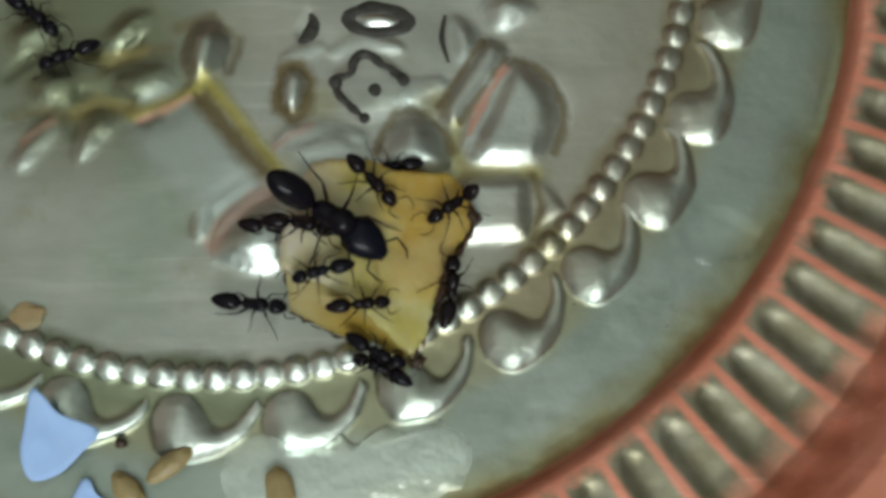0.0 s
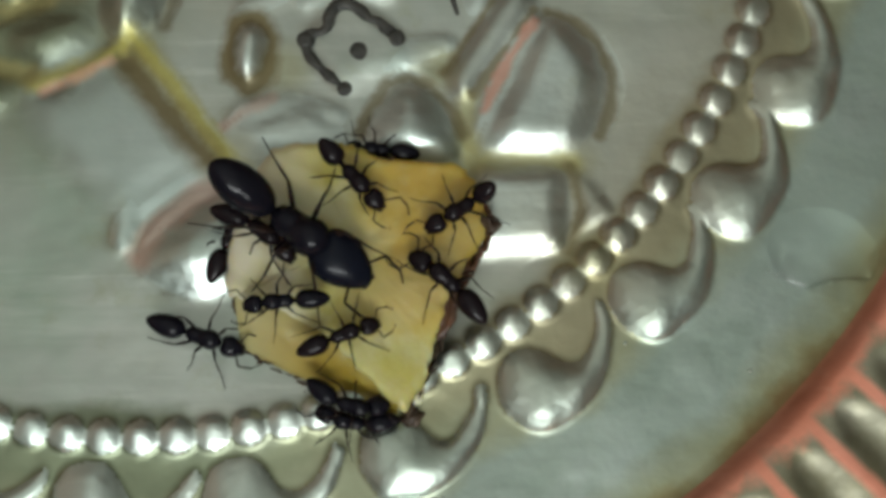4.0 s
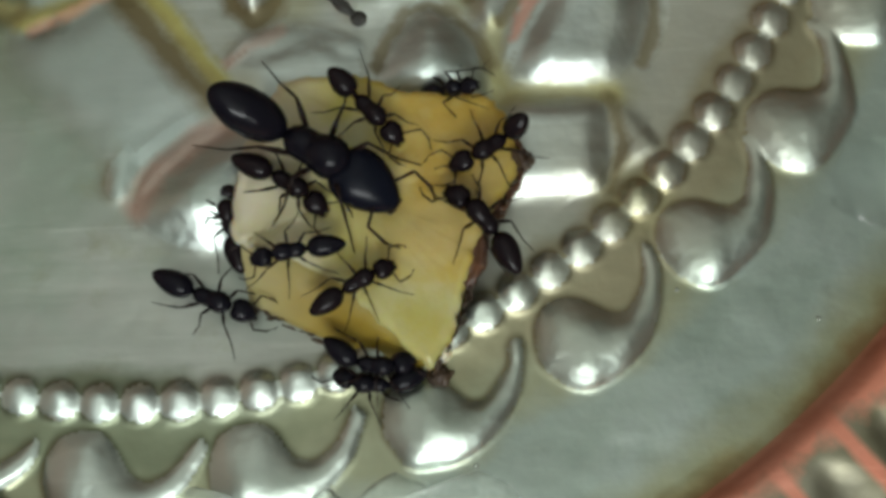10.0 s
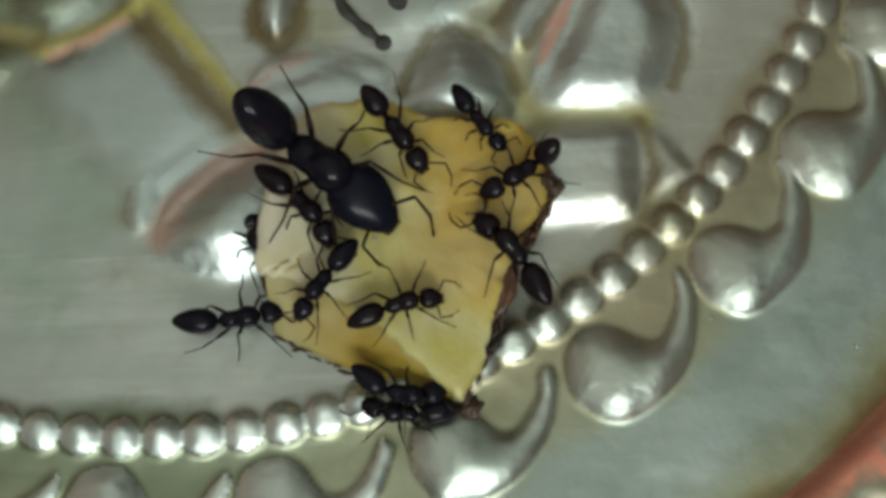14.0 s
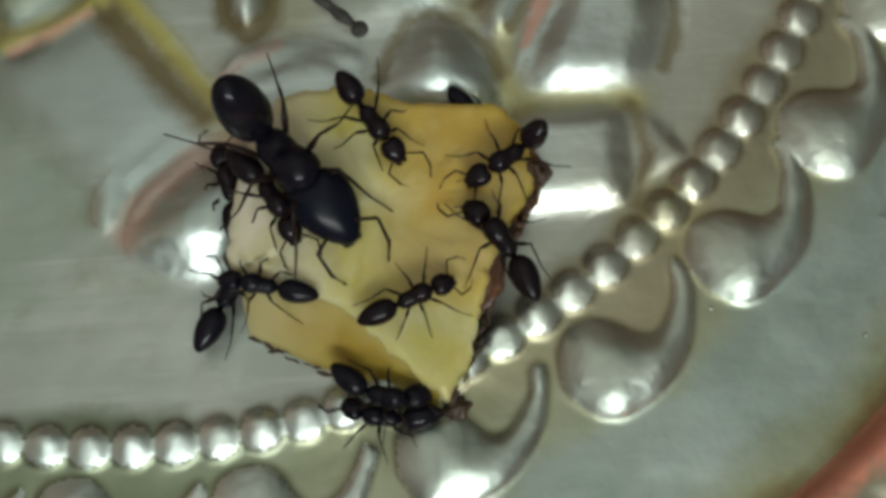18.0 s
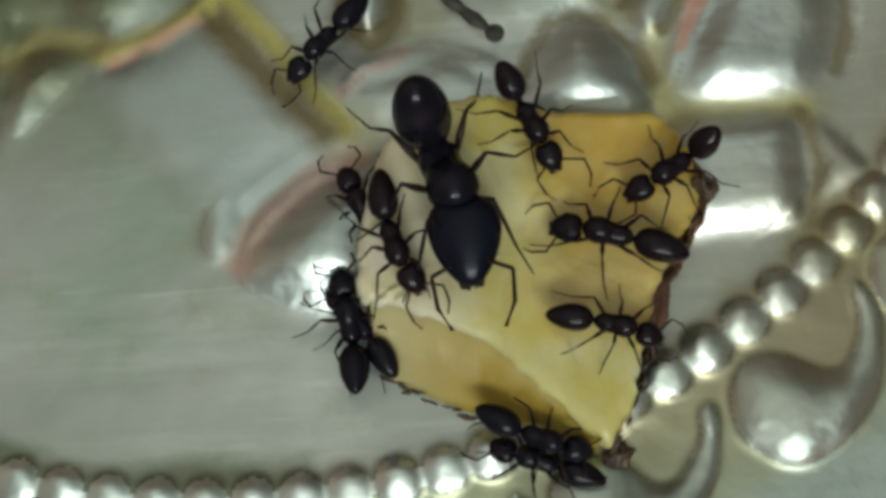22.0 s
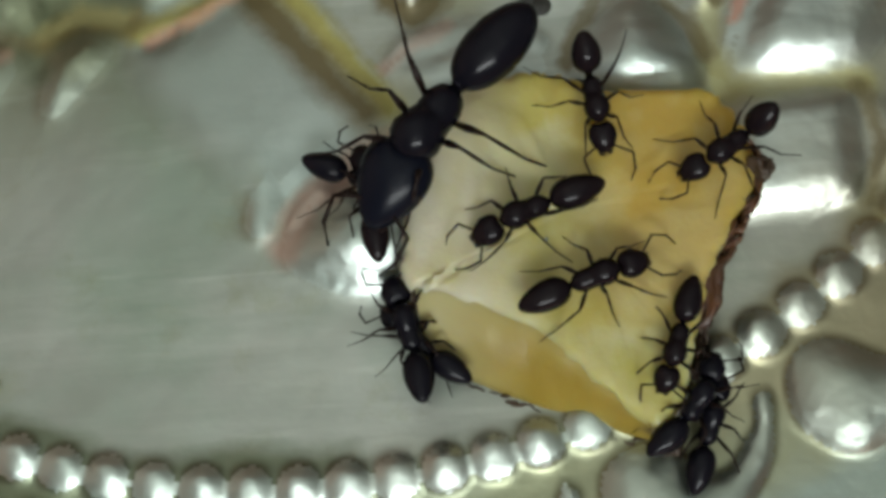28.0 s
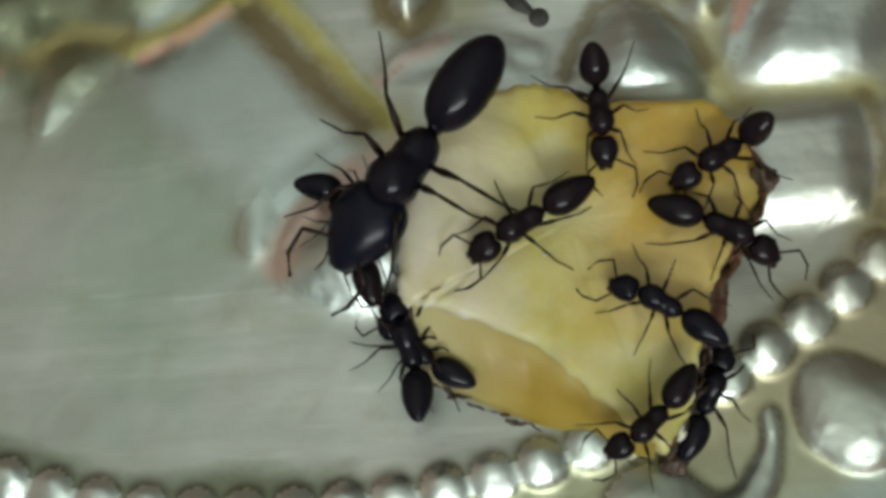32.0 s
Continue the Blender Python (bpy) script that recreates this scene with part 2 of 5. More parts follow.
        r = math_node(nt, "MULTIPLY_ADD", n, 0.004, far)
        worn = math_node(nt, "MULTIPLY", spread(nt, side, 0.50, 0.40), spread(nt, r, 0.0604, 0.0618))
        worn = math_node(nt, "MULTIPLY", worn, spread(nt, r, 0.0722, 0.0685))
        grey = blend(nt, spread(nt, noise_node(nt, 300, 5), 0.35, 0.65), (0.33, 0.315, 0.24), (0.23, 0.215, 0.14))
        col = blend(nt, worn, col, grey)
        # dark inner foot of the rim put into the copper colour
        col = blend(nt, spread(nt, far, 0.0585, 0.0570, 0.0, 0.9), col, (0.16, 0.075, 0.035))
    nt.links.new(col, b.inputs["Base Color"])
    if not ring:
        b.inputs["Metallic"].default_value = 1.0
    nt.links.new(spread(nt, streak, 0.3, 0.7, rough - 0.05, rough + 0.1), b.inputs["Roughness"])
    bump(nt, b, streak, 0.00003, 0.5)
    bump(nt, b, noise_node(nt, 110, 3), 0.0007, 0.42)
    bump(nt, b, noise_node(nt, 480, 3, 0.5), 0.00016, 0.55)
    if boss:
        bump(nt, b, noise_node(nt, 260, 3, 0.5), 0.0006, 0.5)
    return m


M_SHEET = metal("worn_plate", (0.46, 0.49, 0.45), (0.39, 0.42, 0.375), (0.32, 0.33, 0.19), 0.42, 0.56, True)
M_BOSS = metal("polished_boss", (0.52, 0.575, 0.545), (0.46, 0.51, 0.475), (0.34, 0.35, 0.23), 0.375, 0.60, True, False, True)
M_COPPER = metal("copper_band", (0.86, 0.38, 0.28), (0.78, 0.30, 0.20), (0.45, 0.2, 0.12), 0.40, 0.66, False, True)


def plain(name, colour, rough=0.6, other=None, scale=300, bumps=0.0, sss=0.0, dist=0.0003):
    m, nt, b = nodes_of(name)
    nz = noise_node(nt, scale, 5)
    nt.links.new(blend(nt, spread(nt, nz, 0.3, 0.7), colour, other or tuple(c * 0.75 for c in colour)), b.inputs["Base Color"])
    b.inputs["Roughness"].default_value = rough
    if bumps:
        bump(nt, b, nz, dist, bumps)
    if sss:
        b.inputs["Subsurface Weight"].default_value = sss
        b.inputs["Subsurface Radius"].default_value = (0.0022, 0.0014, 0.0005)
        b.inputs["Subsurface Scale"].default_value = 1.0
    return m


M_ENAMEL = plain("dark_enamel", (0.012, 0.012, 0.010), 0.5, (0.05, 0.048, 0.04), 1300, 0.8)
M_ORANGE_WALL = plain("orange_paint", (0.62, 0.46, 0.39), 0.7, (0.57, 0.42, 0.35), 3)
M_GREY_WALL = plain("grey_paint", (0.36, 0.37, 0.34), 0.8, (0.32, 0.33, 0.30), 3)
M_TAN_WALL = plain("tan_paint", (0.40, 0.27, 0.20), 0.8, (0.36, 0.24, 0.17), 3)
M_CEILING = plain("ceiling_paint", (0.62, 0.64, 0.6), 0.8, (0.58, 0.6, 0.56), 3)
M_CLOTH = plain("orange_cloth", (0.75, 0.2, 0.1), 0.8, (0.62, 0.15, 0.07), 900, 0.4)
M_PAPER = plain("pale_blue_paper", (0.40, 0.60, 0.95), 0.7, (0.34, 0.54, 0.92), 200, 0.1)
M_GRAIN = plain("tan_grain", (0.36, 0.30, 0.15), 0.45, (0.27, 0.21, 0.09), 600, 0.3, 0.3)
M_BLACK = plain("black_chitin", (0.005, 0.005, 0.008), 0.2, (0.007, 0.006, 0.010), 1500, 0.12, 0, 0.00003)
M_BLUE = plain("blue_black_chitin", (0.004, 0.005, 0.010), 0.26, (0.005, 0.006, 0.012), 1500, 0.2, 0, 0.00003)
M_BROWN = plain("brown_black_chitin", (0.007, 0.005, 0.007), 0.2, (0.010, 0.006, 0.007), 1500, 0.12, 0, 0.00003)
M_LEG = plain("dark_leg_chitin", (0.010, 0.006, 0.005), 0.35, (0.018, 0.009, 0.007), 1500)
for m in (M_BLACK, M_BLUE, M_BROWN, M_LEG):
    m.node_tree.nodes["Principled BSDF"].inputs["Specular IOR Level"].default_value = 0.14
M_RED = plain("reddish_skin", (0.12, 0.05, 0.022), 0.4, (0.045, 0.018, 0.010), 900, 0.3, 0.3)
M_CRUMB = plain("dark_crumb", (0.03, 0.018, 0.012), 0.5, (0.07, 0.04, 0.02), 1500, 0.5)


def fruit():
    m, nt, b = nodes_of("fruit_flesh")
    pale, yellow, amber = (0.51, 0.475, 0.24), (0.47, 0.41, 0.11), (0.45, 0.305, 0.055)
    tc = nt.nodes.new("ShaderNodeTexCoord")
    sep = nt.nodes.new("ShaderNodeSeparateXYZ")
    nt.links.new(tc.outputs["Object"], sep.inputs["Vector"])
    n1 = noise_node(nt, 260, 5, 0.6)
    n2 = noise_node(nt, 700, 4, 0.6)
    a = spread(nt, n1, 0.35, 0.52)
    base = blend(nt, a, pale, yellow)

    def region(lo, hi, axis, wob):
        add = nt.nodes.new("ShaderNodeMath")
        add.operation = "MULTIPLY_ADD"
        nt.links.new(n1, add.inputs[0])
        add.inputs[1].default_value = wob
        nt.links.new(sep.outputs[axis], add.inputs[2])
        return spread(nt, add.outputs[0], lo, hi)

    def both(p, q):
        m = nt.nodes.new("ShaderNodeMath")
        m.operation = "MULTIPLY"
        nt.links.new(p, m.inputs[0])
        nt.links.new(q, m.inputs[1])
        return m.outputs[0]

    base = blend(nt, spread(nt, sep.outputs["X"], 0.0115, 0.0078, 0.0, 0.85), base, (0.58, 0.545, 0.44))
    col = blend(nt, both(region(0.0142, 0.0180, "X", 0.004), region(-0.0350, -0.0318, "Y", 0.004)), base, amber)
    col = blend(nt, spread(nt, n2, 0.5, 0.68, 0.0, 0.15), col, (0.53, 0.50, 0.28))
    col = blend(nt, math_node(nt, "MULTIPLY", region(-0.0365, -0.0385, "Y", 0.004), 0.6), col, (0.50, 0.49, 0.37))
    chunk = noise_node(nt, 190, 2, 0.4)
    col = blend(nt, spread(nt, chunk, 0.54, 0.64, 0.0, 0.25), col, (0.53, 0.51, 0.30))
    col = blend(nt, spread(nt, chunk, 0.44, 0.34, 0.0, 0.35), col, (0.41, 0.375, 0.08))
    fibre = noise_node(nt, 300, 3, 0.5, (1.0, 0.25, 1.0), turn=0.25)
    col = blend(nt, spread(nt, fibre, 0.56, 0.72, 0.0, 0.35), col, (0.42, 0.36, 0.08))
    nt.links.new(col, b.inputs["Base Color"])
    b.inputs["Roughness"].default_value = 0.3
    b.inputs["Subsurface Weight"].default_value = 0.5
    b.inputs["Subsurface Radius"].default_value = (0.0022, 0.0014, 0.0005)
    b.inputs["Subsurface Scale"].default_value = 1.0
    b.inputs["Specular IOR Level"].default_value = 0.4
    bump(nt, b, n1, 0.0004, 0.6)
    bump(nt, b, chunk, 0.0008, 0.6)
    bump(nt, b, n2, 0.0001, 0.45)
    return m


M_FRUIT = fruit()
M_FRUIT_SIDE = plain("amber_flesh", (0.34, 0.25, 0.038), 0.35, (0.28, 0.19, 0.024), 350, 0.4, 0.4)
_t = M_FRUIT_SIDE.node_tree
_p = _t.nodes["Principled BSDF"]
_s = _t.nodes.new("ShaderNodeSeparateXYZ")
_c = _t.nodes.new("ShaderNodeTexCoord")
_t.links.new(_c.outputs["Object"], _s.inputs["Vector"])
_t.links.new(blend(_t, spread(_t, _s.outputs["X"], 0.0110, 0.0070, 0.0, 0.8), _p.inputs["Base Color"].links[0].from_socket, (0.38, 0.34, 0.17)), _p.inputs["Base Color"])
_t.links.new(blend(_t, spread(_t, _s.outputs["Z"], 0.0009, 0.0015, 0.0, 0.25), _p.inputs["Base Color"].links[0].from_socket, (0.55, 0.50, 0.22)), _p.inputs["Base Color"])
M_FRUIT_ORANGE = plain("orange_flesh", (0.40, 0.26, 0.12), 0.5, (0.34, 0.27, 0.14), 500, 0.4, 0.4)
M_SYRUP, _nt, _b = nodes_of("clear_syrup")
_b.inputs["Base Color"].default_value = (0.86, 0.93, 0.87, 1)
_b.inputs["Transmission Weight"].default_value = 0.72
_b.inputs["Roughness"].default_value = 0.04
_b.inputs["IOR"].default_value = 1.38
bump(_nt, _b, noise_node(_nt, 240, 3), 0.0011, 0.8)
M_FILM, _nt, _b = nodes_of("clear_film")
_b.inputs["Base Color"].default_value = (0.97, 0.99, 0.96, 1)
_b.inputs["Transmission Weight"].default_value = 1.0
_b.inputs["Roughness"].default_value = 0.04
_b.inputs["IOR"].default_value = 1.36
bump(_nt, _b, noise_node(_nt, 350, 4), 0.0004, 0.5)
M_FRUIT_PALE = plain("pale_flesh", (0.76, 0.70, 0.52), 0.4, (0.68, 0.6, 0.36), 400, 0.4, 0.5)


# ---- mesh tools ----
def mesh_ob(name, verts, faces, material, parent=None, label="", smooth=True):
    me = bpy.data.meshes.new(name)
    me.from_pydata([tuple(v) for v in verts], [], faces)
    if smooth:
        me.polygons.foreach_set("use_smooth", [True] * len(me.polygons))
    me.materials.append(material)
    me.update()
    ob = new(name, me)
    if parent:
        ob.parent = parent
    if label:
        tagged(ob, label)
    return ob


def part(name, bm, material, parent, label=""):
    me = bpy.data.meshes.new(name)
    bm.to_mesh(me)
    bm.free()
    me.polygons.foreach_set("use_smooth", [True] * len(me.polygons))
    me.materials.append(material)
    ob = new(name, me)
    ob.parent = parent
    if label:
        tagged(ob, label)
    return ob


def spline(points, n, closed=True):
    """Smooth curve through points (Catmull-Rom)."""
    p = np.array(points, float)
    k = len(p)
    out = []
    segs = k if closed else k - 1
    for s in np.linspace(0, segs, n, endpoint=not closed):
        i = min(int(s), segs - 1)
        u = s - i
        idx = [(i + d) % k if closed else min(max(i + d, 0), k - 1) for d in (-1, 0, 1, 2)]
        a, b, c, d = p[idx[0]], p[idx[1]], p[idx[2]], p[idx[3]]
        out.append(0.5 * (2 * b + (c - a) * u + (2 * a - 5 * b + 4 * c - d) * u ** 2 + (3 * b - a - 3 * c + d) * u ** 3))
    return np.array(out)


GROUND = -0.6


def dome(name, outline, height, material, parent, label="", base=GROUND, rings=9, centre=None, power=2.0, tilt=(0, 0), n=44, flat=0.0):
    """A bulge pressed out of the sheet: outline in millimetres, highest in the middle, running out flat at the edge."""
    o = spline(outline, n)
    c = np.array(centre if centre else o.mean(0))
    verts, faces = [], []
    for k in range(rings):
        s = 1.0 - k / rings
        h = (1 - max(0.0, (s - flat) / (1 - flat)) ** power) ** 0.75
        for q in o:
            xy = c + (q - c) * s
            z = base - 0.06 + (height + 0.06) * h + (tilt[0] * (xy[0] - c[0]) + tilt[1] * (xy[1] - c[1])) * h
            verts.append((xy[0] * MM, xy[1] * MM, z * MM))
    verts.append((c[0] * MM, c[1] * MM, (base + height) * MM))
    for k in range(rings - 1):
        for j in range(n):
            a, b = k * n + j, k * n + (j + 1) % n
            faces.append((a, b, b + n, a + n))
    top = (rings - 1) * n
    faces += [(top + j, top + (j + 1) % n, len(verts) - 1) for j in range(n)]
    return mesh_ob(name, verts, faces, material, parent, label)


def ridge(name, line, widths, heights, material, parent, label="", base=GROUND, n=28, across=10):
    """A raised stroke along a line in millimetres, with a rounded section."""
    p = spline(line, n, False)
    w = np.interp(np.linspace(0, 1, n), np.linspace(0, 1, len(widths)), widths)
    h = np.interp(np.linspace(0, 1, n), np.linspace(0, 1, len(heights)), heights)
    d = np.gradient(p, axis=0)
    d /= np.linalg.norm(d, axis=1)[:, None] + 1e-9
    side = np.stack([-d[:, 1], d[:, 0]], 1)
    verts, faces = [], []
    for i in range(n):
        for k in range(across + 1):
            u = -1 + 2 * k / across
            xy = p[i] + side[i] * u * w[i] * 0.5
            z = base - 0.05 + (h[i] + 0.05) * (1 - u * u) ** 0.8 * min(1.0, 3.0 * min(i, n - 1 - i) / n + 0.05)
            verts.append((xy[0] * MM, xy[1] * MM, z * MM))
    m = across + 1
    for i in range(n - 1):
        for k in range(across):
            faces.append((i * m + k, (i + 1) * m + k, (i + 1) * m + k + 1, i * m + k + 1))
    return mesh_ob(name, verts, faces, material, parent, label)


def polar(r, deg):
    return np.array([r * math.cos(radians(deg)), r * math.sin(radians(deg))])


# ---- room ----
def slab(name, x0, y0, z0, x1, y1, z1, material, label):
    bm = bmesh.new()
    bmesh.ops.create_cube(bm, size=1.0)
    for v in bm.verts:
        v.co = ((x0 + x1) / 2 + v.co.x * (x1 - x0), (y0 + y1) / 2 + v.co.y * (y1 - y0), (z0 + z1) / 2 + v.co.z * (z1 - z0))
    ob = part(name, bm, material, None)
    ob.data.polygons.foreach_set("use_smooth", [False] * len(ob.data.polygons))
    return tagged(ob, label, kind="structure")


slab("floor", -2, -1.56, -0.86, 2.6, 3.2, -0.76, M_GREY_WALL, "plain grey floor of the room")
slab("wall_west", -2.1, -1.56, -0.76, -2.0, 3.2, 1.9, M_ORANGE_WALL, "orange painted plain wall")
slab("wall_north", -2, 3.2, -0.76, 2.6, 3.3, 1.9, M_TAN_WALL, "plain tan painted wall")
slab("wall_east", 2.6, -1.56, -0.76, 2.7, 3.2, 1.9, M_GREY_WALL, "plain grey painted wall beside the table")
slab("ceiling", -2, -1.56, 1.9, 2.6, 3.2, 2.0, M_CEILING, "plain white ceiling of the room")


def wall_with_opening():
    """The wall behind the camera, with a window opening through its thickness."""
    outer = [(-2, -0.76), (2.6, -0.76), (2.6, 1.9), (-2, 1.9)]
    hole = [(-0.4, 1.07), (0.8, 1.07), (0.8, 1.59), (-0.4, 1.59)]
    verts = [(x, y, z) for y in (-1.46, -1.56) for x, z in outer + hole]
    faces = []
    for k in range(4):
        n = (k + 1) % 4
        faces += [(k, 4 + k, 4 + n, n), (8 + k, 8 + n, 12 + n, 12 + k), (k, n, 8 + n, 8 + k), (4 + k, 12 + k, 12 + n, 4 + n)]
    ob = mesh_ob("wall_south", verts, faces, M_GREY_WALL, smooth=False)
    return tagged(ob, "plain grey painted wall with a window opening", kind="structure")


wall_with_opening()


def build_table():
    table = tagged(new("table"), "table covered with an orange cloth under the plate", "table")
    bm = bmesh.new()
    bmesh.ops.create_cube(bm, size=1.0)
    for v in bm.verts:
        v.co = (v.co.x * 1.0, v.co.y * 0.7, -0.0085 - 0.0125 + v.co.z * 0.025)
    bmesh.ops.bevel(bm, geom=bm.edges[:], offset=0.004, segments=2, affect="EDGES")
    part("tabletop", bm, M_CLOTH, table, "orange cloth-covered tabletop")
    for sx in (-1, 1):
        for sy in (-1, 1):
            bm = bmesh.new()
            bmesh.ops.create_cone(bm, cap_ends=True, segments=12, radius1=0.022, radius2=0.028, depth=0.727)
            for v in bm.verts:
                v.co = (v.co.x + sx * 0.44, v.co.y + sy * 0.29, v.co.z - 0.0335 - 0.3635)
            part("leg", bm, M_GREY_WALL, table)


build_table()


# ---- plate ----
def smooth_step(x):
    x = np.clip(x, 0, 1)
    return x * x * (3 - 2 * x)


def to_line(px, py, line):
    """Distance from points to a line of points, and how far along it (0 to 1)."""
    best, along = np.full(px.shape, 1e9), np.zeros(px.shape)
    n = len(line) - 1
    for i in range(n):
        a, b = line[i], line[i + 1]
        d = b - a
        u = np.clip(((px - a[0]) * d[0] + (py - a[1]) * d[1]) / (d @ d + 1e-12), 0, 1)
        dist = np.hypot(px - a[0] - u * d[0], py - a[1] - u * d[1])
        near = dist < best
        best, along = np.where(near, dist, best), np.where(near, (i + u) / n, along)
    return best, along


def inside(px, py, ring):
    flag = np.zeros(px.shape, bool)
    for a, b in zip(ring, np.roll(ring, -1, 0)):
        cross = (a[1] > py) != (b[1] > py)
        flag ^= cross & (px < (b[0] - a[0]) * (py - a[1]) / (b[1] - a[1] + 1e-12) + a[0])
    return flag


SHEET_PROFILE = [(0, 0), (50, 0), (54.5, -0.05), (56.6, -0.15), (57.3, 0.0), (57.9, 0.42), (58.4, 0.74), (59.0, 0.92), (60.0, 1.02), (66, 1.3), (69, 1.9),
                 (70.6, 3.2), (72.2, 4.6), (73.6, 5.6), (75.4, 6.2), (77, 6.3), (78, 6.0)]
SCROLL_TIPS = [-16.6, -27.2, -37.9, -49.3, -61.3, -73.8, -85.3, -97.3]
SCROLL_RING = [(-2.9, 1.4), (-2.3, 2.45), (-1.0, 3.05), (0.3, 2.9), (1.2, 2.15), (1.7, 1.2), (2.2, 0.5), (3.0, 0.25), (4.1, 0.75), (5.0, 1.4), (5.7, 2.35), (6.2, 2.6),
               (6.45, 1.7), (6.0, 0.65), (5.0, -0.5), (3.7, -1.5), (2.2, -2.3), (0.2, -2.55), (-1.3, -2.4), (-2.3, -1.85), (-2.85, -0.7), (-3.05, 0.4)]
SCROLL_TIPS += [SCROLL_TIPS[-1] - 11.5 * k for k in range(1, 13)] + [SCROLL_TIPS[0] + 11.5 * k for k in range(1, 12)]

# bulges of the middle: name, outline, height, width of the rounded shoulder
BULGES = [
    ("petal", [(13.5, -23.8), (14.4, -21.2), (16.7, -19.2), (19.0, -20.8), (20.4, -24.0), (17, -25.4)], 1.5, 3.2),
    ("petal", [(25.6, -14.5), (28.6, -16.2), (29.7, -19.2), (28.9, -22.5), (27.0, -24.2), (23, -24.2), (21.2, -23.4), (22.4, -20.2)], 1.1, 2.2),
    ("petal", [(20.8, -24.9), (23.5, -24.5), (26.8, -24.8), (27.2, -27.5), (26.7, -30.4), (23, -30.8), (20.3, -30.4)], 1.0, 1.7),
    ("petal", [(-0.6, -31.6), (1.0, -28.6), (4.5, -26.0), (8, -25.2), (8.5, -29), (6, -33), (2.6, -33.6)], 1.5, 3.2),
    ("kite_petal", [(-1.8, -17.4), (-8.2, -20.4), (-6.2, -25.4), (-1.7, -29.6), (1.6, -27.2), (4.9, -24.7), (2.4, -21)], 0.55, 3.2),
    ("kite_petal", [(26.4, -24.2), (28.6, -25.6), (30.2, -27.8), (28.2, -29.2), (26.9, -29.6), (27.4, -27)], 0.4, 1.0),
    ("band", [(19.4, -19.8), (19.2, -18.6), (21.2, -15.4), (23.2, -12.6), (24.6, -12.8), (25.0, -13.8), (23.0, -17.0), (21.2, -19.9), (20.2, -20.6)], 0.75, 0.9),
    ("leaf", [(19.9, -10.6), (21.2, -10.0), (22.9, -12.3), (22.3, -14.6), (20.5, -14.8), (19.7, -12.5)], 0.83, 2.30),
    ("petal", [(22.6, -9.4), (25, -7.4), (28, -9.4), (26.4, -11.4), (24.4, -12.2), (22.9, -10.8)], 1.2, 3.2),
    ("ring_boss", [(5.0, -17.4), (5.6, -15.6), (6.6, -15.2), (7.6, -16.2), (7.4, -18.3), (6.3, -19.4), (5.3, -18.8)], 0.9, 1.0),
    ("lens_boss", [(11.6, -10.8), (12.6, -10.2), (14, -10.0), (15.9, -10.8), (14.8, -11.4), (13, -11.5)], 0.7, 0.7),
    ("crescent", [(7.8, -9.6), (8.5, -10.8), (7.7, -12.3), (6.6, -13.0), (6.5, -11.6)], -0.4, 0.8),
    ("dome_boss", [(-3.6, -14.6), (-2.6, -11.4), (-0.2, -11.0), (0.8, -13.5), (-0.6, -16.2), (-2.4, -16.6)], 1.3, 2.0),
    ("leaf", [(-9.6, -16.6), (-7.6, -14.6), (-4.3, -14.2), (-3.2, -16.2), (-4.6, -18.2), (-7.8, -18.6)], 0.91, 2.88),
    ("leaf", [(-16.6, -16.4), (-14.5, -15.2), (-12.2, -15.6), (-11.9, -17.2), (-13.6, -18.8), (-16, -18.4)], 0.83, 2.53),
    ("leaf", [(-18.2, -24.0), (-16.9, -21.6), (-14.4, -19.9), (-13.3, -20.9), (-15, -23.4), (-16.6, -24.8)], 0.77, 2.42),
    ("leaf", [(-12.7, -23.2), (-12.0, -20.4), (-10.3, -19.0), (-8.4, -20.2), (-9.6, -22.0), (-11.4, -23.8)], 0.83, 2.42),
    ("leaf", [(-18.6, -12.4), (-15.8, -10.2), (-13.2, -11.0), (-14.8, -13.2), (-17.4, -14.2)], 0.77, 2.42),
    ("leaf", [(-10.6, -12.8), (-8.4, -10.0), (-5.6, -10.2), (-6.6, -12.6), (-8.8, -13.8)], 0.77, 2.42),
    ("leaf", [(4.4, -22.6), (6.8, -20.8), (10.2, -19.8), (12.2, -21.0), (12.8, -23.4), (9, -24.6), (6, -24.6)], 0.83, 3.22),
    ("medallion", [(9.4, -16.5), (10.4, -14.6), (11.4, -13.2), (13.4, -13.0), (15.0, -14.4), (16.9, -16.2), (16.0, -18.4), (14.2, -19.4), (12.3, -20.4), (10.6, -18.6)], 0.55, 1.6),
]
